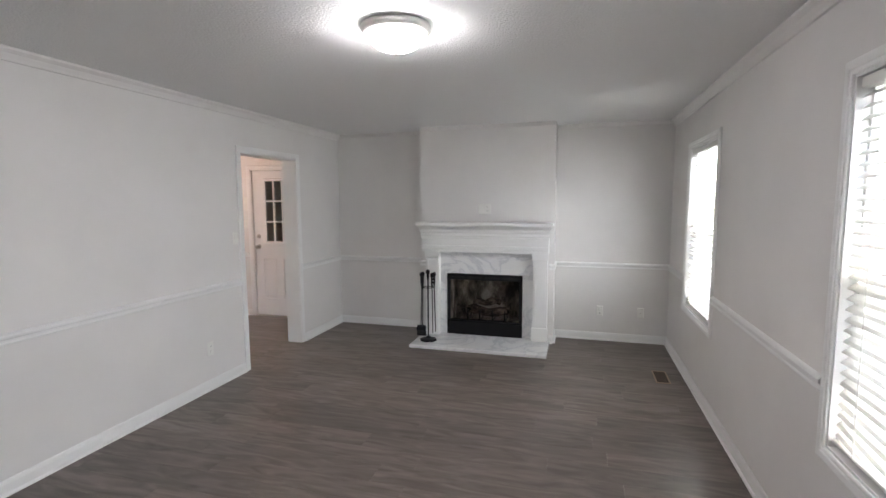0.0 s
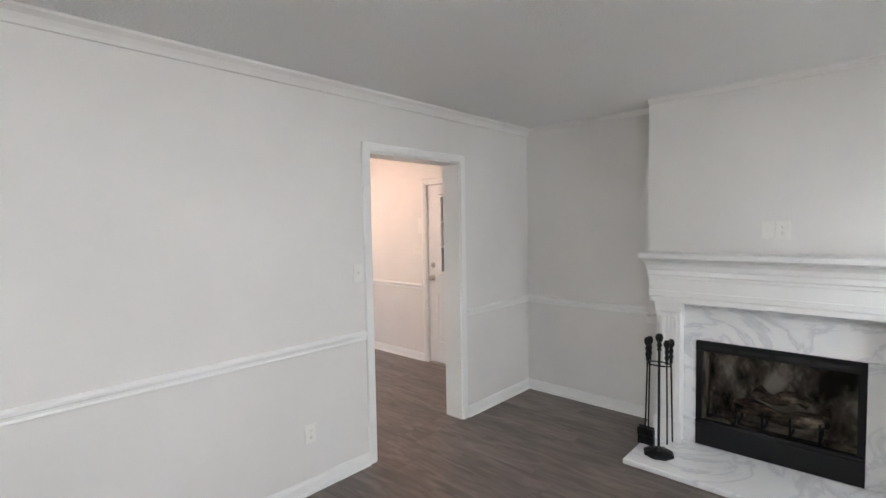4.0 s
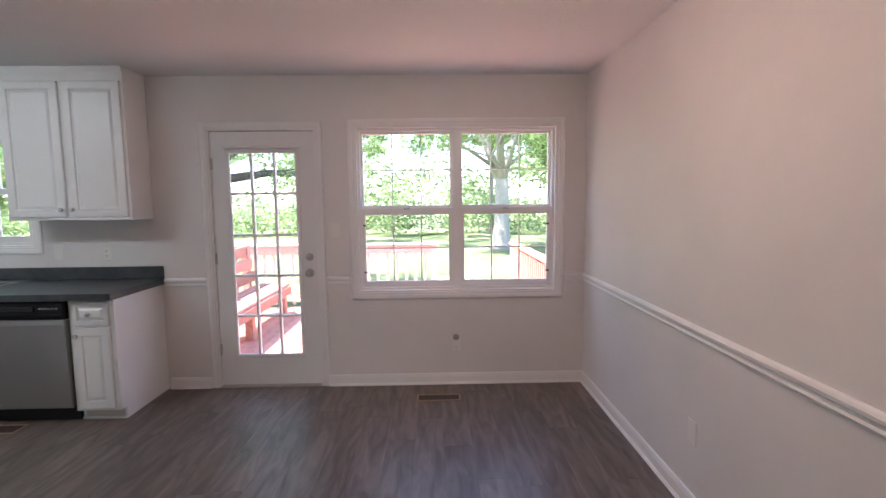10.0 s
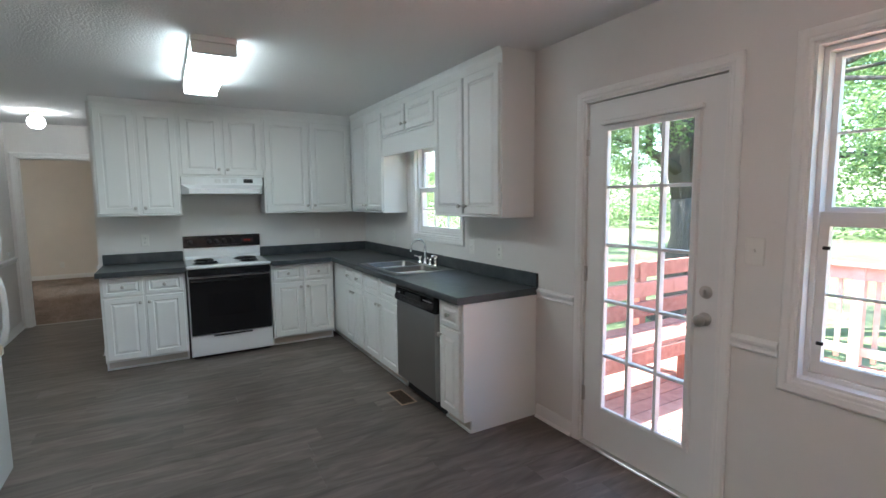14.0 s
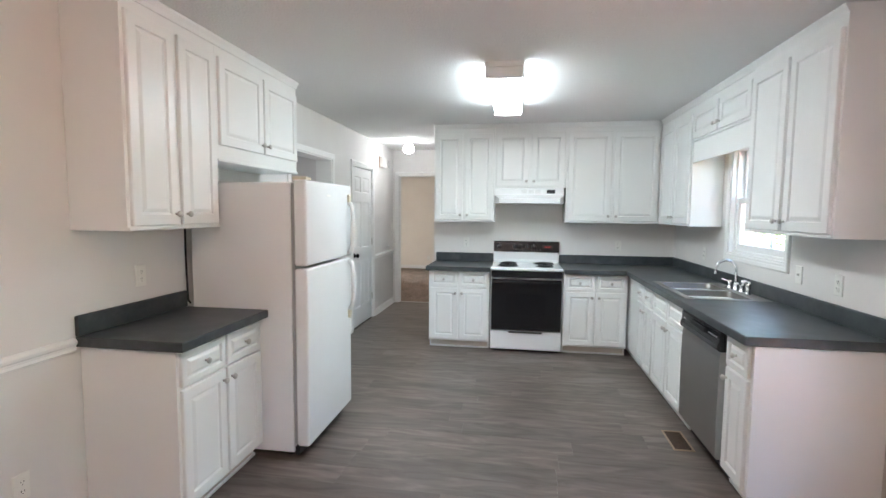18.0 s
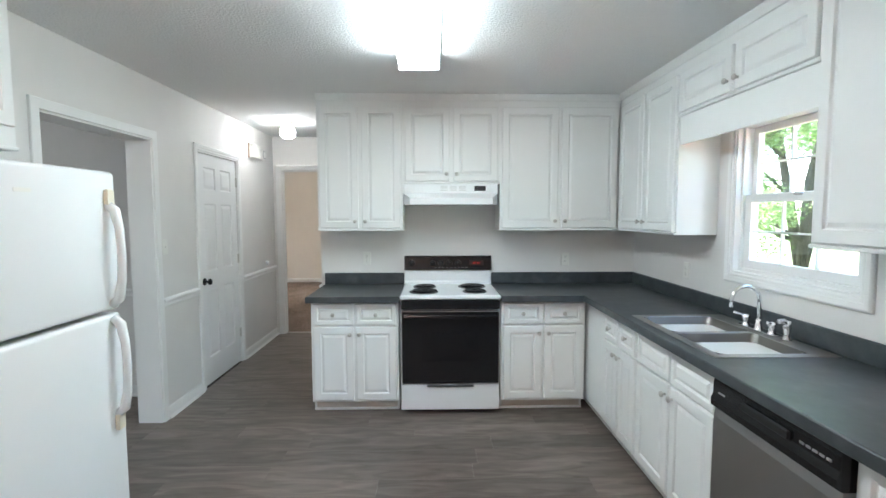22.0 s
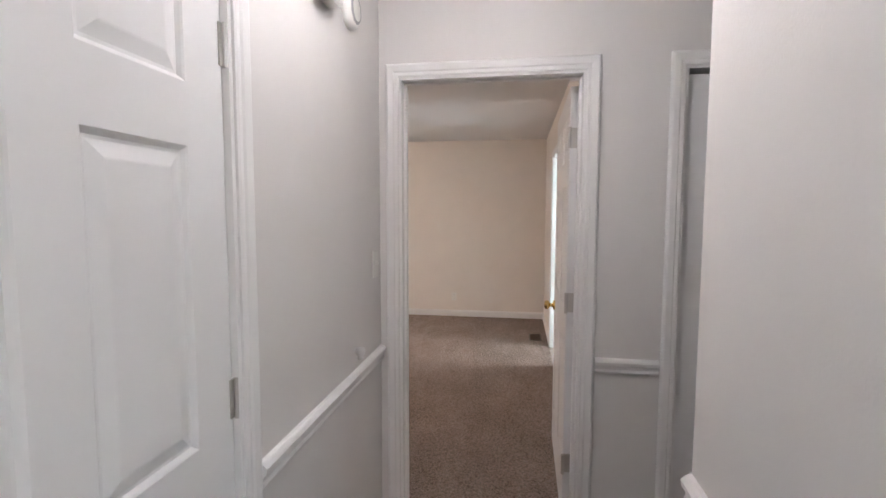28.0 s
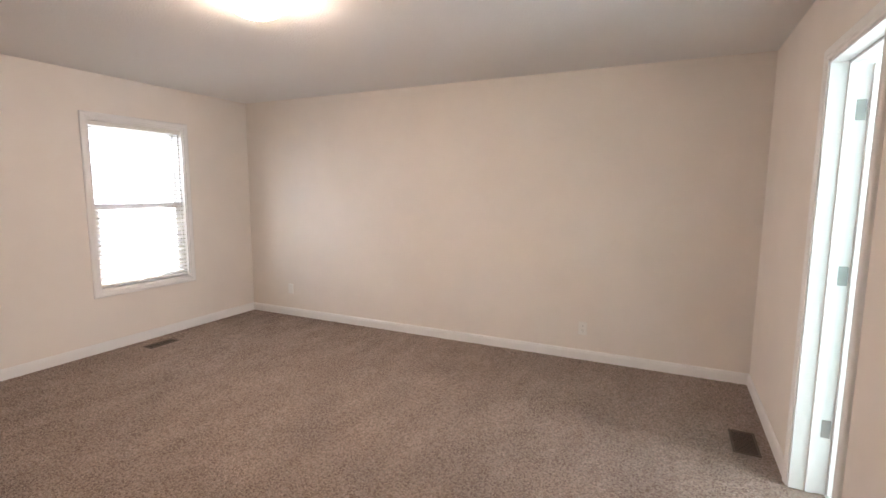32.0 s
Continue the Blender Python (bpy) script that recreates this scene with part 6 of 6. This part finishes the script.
for x in (-.08, -BL / 2, -BL + .08):
    part("leg", nb((x - .045, .38, 0, x + .045, .47, .419), bevel=.004), REDWOOD, bn)
    part("back_post", nb((x - .045, -.115, 0, x + .045, -.022, 1.02), bevel=.004), REDWOOD, bn)


# trees
def leaves(bm, rng, cx, cy, cz, rad, count, size):
    for _ in range(count):
        d = Vector((rng.gauss(0, 1), rng.gauss(0, 1), rng.gauss(0, 1))).normalized() * rad * rng.random() ** .45
        p = Vector((cx, cy, cz)) + Vector((d.x, d.y, d.z * .75))
        u = Vector((rng.gauss(0, 1), rng.gauss(0, 1), rng.gauss(0, .5))).normalized()
        v = u.cross(Vector((rng.gauss(0, 1), rng.gauss(0, 1), rng.gauss(0, 1)))).normalized()
        s = size * rng.uniform(.6, 1.3)
        bm.append((p - u * s, p + v * s * .45, p + u * s, p - v * s * .45))


def mesh_of(name, faces, mat, parent, label=""):
    vs = [tuple(p) for f in faces for p in f]
    me = bpy.data.meshes.new(name)
    me.from_pydata(vs, [], [tuple(range(4 * i, 4 * i + 4)) for i in range(len(faces))])
    me.materials.append(mat)
    ob = new(name, me)
    ob.parent = parent
    if label:
        ob["label"] = label
    return ob


def tree(x, y, h, r, spread, seed, label, clumps=26, per=190, size=.13, low=.35, bark=None, fork=.5):
    """A trunk that forks at `fork` of its height into leaders, each with side limbs; the crown is many small leaves in uneven clumps."""
    rng = random.Random(seed)
    th = thing("tree", pose(x, y, GZ), label, "tree", "garden trees")
    zf = h * fork
    bm = tube(bmesh.new(), [(0, 0, 0), (.01, .0, h * .03), (.04, .02, h * .12), (-.03, .05, zf * .7), (.0, .02, zf)], [r * 1.7, r * 1.25, r, r * .9, r * .85], 14)
    tips = []
    turn = rng.random() * 6.3
    for k in range(3):
        a = turn + k * 2.1 + rng.uniform(-.3, .3)
        out = spread * rng.uniform(.18, .42)
        p0 = Vector((0, 0, zf - r * .6))
        p1 = Vector((math.cos(a) * out * .45, math.sin(a) * out * .45, zf + (h - zf) * .28))
        p2 = Vector((math.cos(a + .3) * out, math.sin(a + .3) * out, zf + (h - zf) * .62))
        p3 = Vector((math.cos(a + .1) * out * 1.3, math.sin(a + .1) * out * 1.3, zf + (h - zf) * .92))
        tube(bm, [p0, p1, p2, p3], [r * .66, r * .48, r * .28, r * .06], 9)
        tips += [p2, p3]
        for q in range(5):
            u = .12 + .17 * q
            base = p0.lerp(p1, u / .34) if u < .34 else p1.lerp(p2, min(1, (u - .34) / .45))
            b = a + rng.uniform(-1.5, 1.5)
            reach = spread * rng.uniform(.45, .95)
            mid = base + Vector((math.cos(b) * reach * .5, math.sin(b) * reach * .5, h * rng.uniform(.02, .10)))
            e = base + Vector((math.cos(b + .3) * reach, math.sin(b + .3) * reach, h * rng.uniform(.02, .17)))
            tube(bm, [base, mid, e], [r * .30, r * .17, r * .04], 7)
            for w in range(2):
                c = b + rng.uniform(-1.2, 1.2)
                f = mid + Vector((math.cos(c), math.sin(c), rng.uniform(-.2, .5))) * spread * rng.uniform(.2, .4)
                tube(bm, [mid, f], [r * .12, r * .03], 5)
                tips.append(f)
            tips += [mid, e, (mid + e) / 2]
    part("trunk", bm, bark or BARK, th, "", True)
    fs = []
    for k in range(clumps * 2):
        c = rng.choice(tips) + Vector((rng.gauss(0, spread * .16), rng.gauss(0, spread * .16), rng.gauss(0, h * .06)))
        if c.z < h * low:
            c.z = h * low + rng.random() * h * .2
        leaves(fs, rng, c.x, c.y, c.z, spread * rng.uniform(.10, .24), int(per * 3.8), size * .50)
    mesh_of("crown", fs, LEAF, th, "loose green crown of leaves")
    return th


tree(-11.6, -.18, 8.0, .40, 3.6, 3, "large dark-trunked tree close to the deck", 40, 240, .072, .28, None, .27)
tree(-23.0, 7.6, 9.5, .34, 5.2, 5, "broad tree with a pale trunk on the lawn", 34, 170, .15, .36, PALEBARK, .33)
tree(-17.0, 12.2, 8.5, .16, 3.4, 8, "leafy green tree on the lawn", 18, 140, .11, .45, PALEBARK)
tree(-28.0, 0.5, 10.0, .14, 5.0, 11, "tall slender green tree on the lawn", 26, 130, .17, .30, PALEBARK)
tree(-29.0, 16.0, 10.0, .18, 5.0, 14, "tall slender green tree on the lawn", 24, 130, .17, .30, PALEBARK)
tree(-11.2, -5.7, 7.0, .16, 2.9, 17, "leafy garden tree seen from the sink window", 60, 190, .068, .06, None, .16)
tree(-20.0, -12.0, 10.0, .24, 4.6, 19, "tall garden tree seen from the sink window", 24, 130, .14, .18, None, .2)
tree(-34.0, 8.5, 11.0, .16, 5.4, 21, "tall garden tree at the edge of the wood", 26, 130, .20, .28, PALEBARK)
rngh = random.Random(31)
fs = []
for k in range(150):
    a = -30 + k * .45
    leaves(fs, rngh, -34 + rngh.uniform(-2, 2), a, GZ + rngh.uniform(.5, 2.0), rngh.uniform(.9, 1.8), 170, .15)
for k in range(170):
    a = -42 + k * .56
    leaves(fs, rngh, -45 + rngh.uniform(-4, 4), a, GZ + rngh.uniform(1.2, 10.5), rngh.uniform(1.6, 3.0), 190, .26)
ob = mesh_of("woodland", fs, HEDGE, None)
tagged(ob, "dense green hedge and woodland along the garden's edge", "woodland", "", "stuff")

# ---- floors, last ----
floor = setting("floor", nb((KX, HY - .06, -0.011, LX, NY, -0.006)), DARK, "grey-brown wood-look vinyl plank floor", "floor")
PW, PLEN = 0.178, 1.22
plank_meshes = {}


def plank(x0, x1, y0, y1):
    key = (round(x1 - x0, 3), round(y1 - y0, 3))
    if key not in plank_meshes:
        bm = bmesh.new()
        w, d, e = key[0] - .0005, key[1] - .0005, .0009
        rows = quads(bm, [[(0, 0, -.004), (w, 0, -.004), (w, d, -.004), (0, d, -.004)],
                          [(0, 0, -e * .7), (w, 0, -e * .7), (w, d, -e * .7), (0, d, -e * .7)],
                          [(e, e, 0), (w - e, e, 0), (w - e, d - e, 0), (e, d - e, 0)]])
        bm.faces.new(rows[-1])
        me = bpy.data.meshes.new("plank")
        bm.to_mesh(me)
        bm.free()
        me.materials.append(PLANK)
        plank_meshes[key] = me
    ob = new("plank", plank_meshes[key])
    ob.parent = floor
    ob.matrix_basis = pose(x0, y0, 0)


rng = random.Random(4)
zones = ((KX, PK, SY, JK), (KX, PN, JK, NY), (PL, LX, LY, NY), (PS, PL, LY, JL), (LE, LX, -1.72, LY), (-4.52, PK, HY - .06, SY))
for zx0, zx1, zy0, zy1 in zones:
    y = math.floor(zy0 / PW) * PW
    while y < zy1 - .01:
        y0, y1 = max(y, zy0), min(y + PW, zy1)
        if y1 - y0 > .01:
            x = zx0 - rng.uniform(.1, PLEN - .1)
            while x < zx1 - .01:
                x0, x1 = max(x, zx0), min(x + PLEN, zx1)
                if x1 - x0 > .01:
                    plank(x0, x1, y0, y1)
                x += PLEN
        y += PW
for hole, fk, fl in ((OP1, PN, PL), (OP2, PK, PS)):
    for k in range(6):
        y0, y1 = hole[0] + k * PW, min(hole[0] + (k + 1) * PW, hole[1])
        if y1 > y0 + .01:
            plank(fk, fl, y0, y1)

# ---- carpet pile, last ----
rngt = random.Random(12)
tv, tf = [], []
step = .0135
holes = ((-2.965, -2.815, -6.43, -6.13), (1.87, 2.0, -6.075, -5.785))
yy = BY + .02
while yy < HY - .13:
    xx = BX0 + .02
    while xx < BX1 - .02:
        x, y = xx + rngt.uniform(-.006, .006), yy + rngt.uniform(-.006, .006)
        xx += step
        if any(a < x < b and c < y < d for a, b, c, d in holes):
            continue
        r, h, a = rngt.uniform(.0060, .0095), rngt.uniform(.003, .0062), rngt.uniform(0, 2.1)
        k = len(tv)
        for i in range(3):
            tv.append((x + r * math.cos(a + 2.094 * i), y + r * math.sin(a + 2.094 * i), .0002))
        tv.append((x + rngt.uniform(-.004, .004), y + rngt.uniform(-.004, .004), h))
        tf += [(k, k + 1, k + 3), (k + 1, k + 2, k + 3), (k + 2, k, k + 3)]
    yy += step
me = bpy.data.meshes.new("carpet_pile")
me.from_pydata(tv, [], tf)
me.materials.append(TUFT)
tagged(new("carpet_pile", me), "beige-brown cut pile tufts of the bedroom carpet", "carpet", "", "stuff")
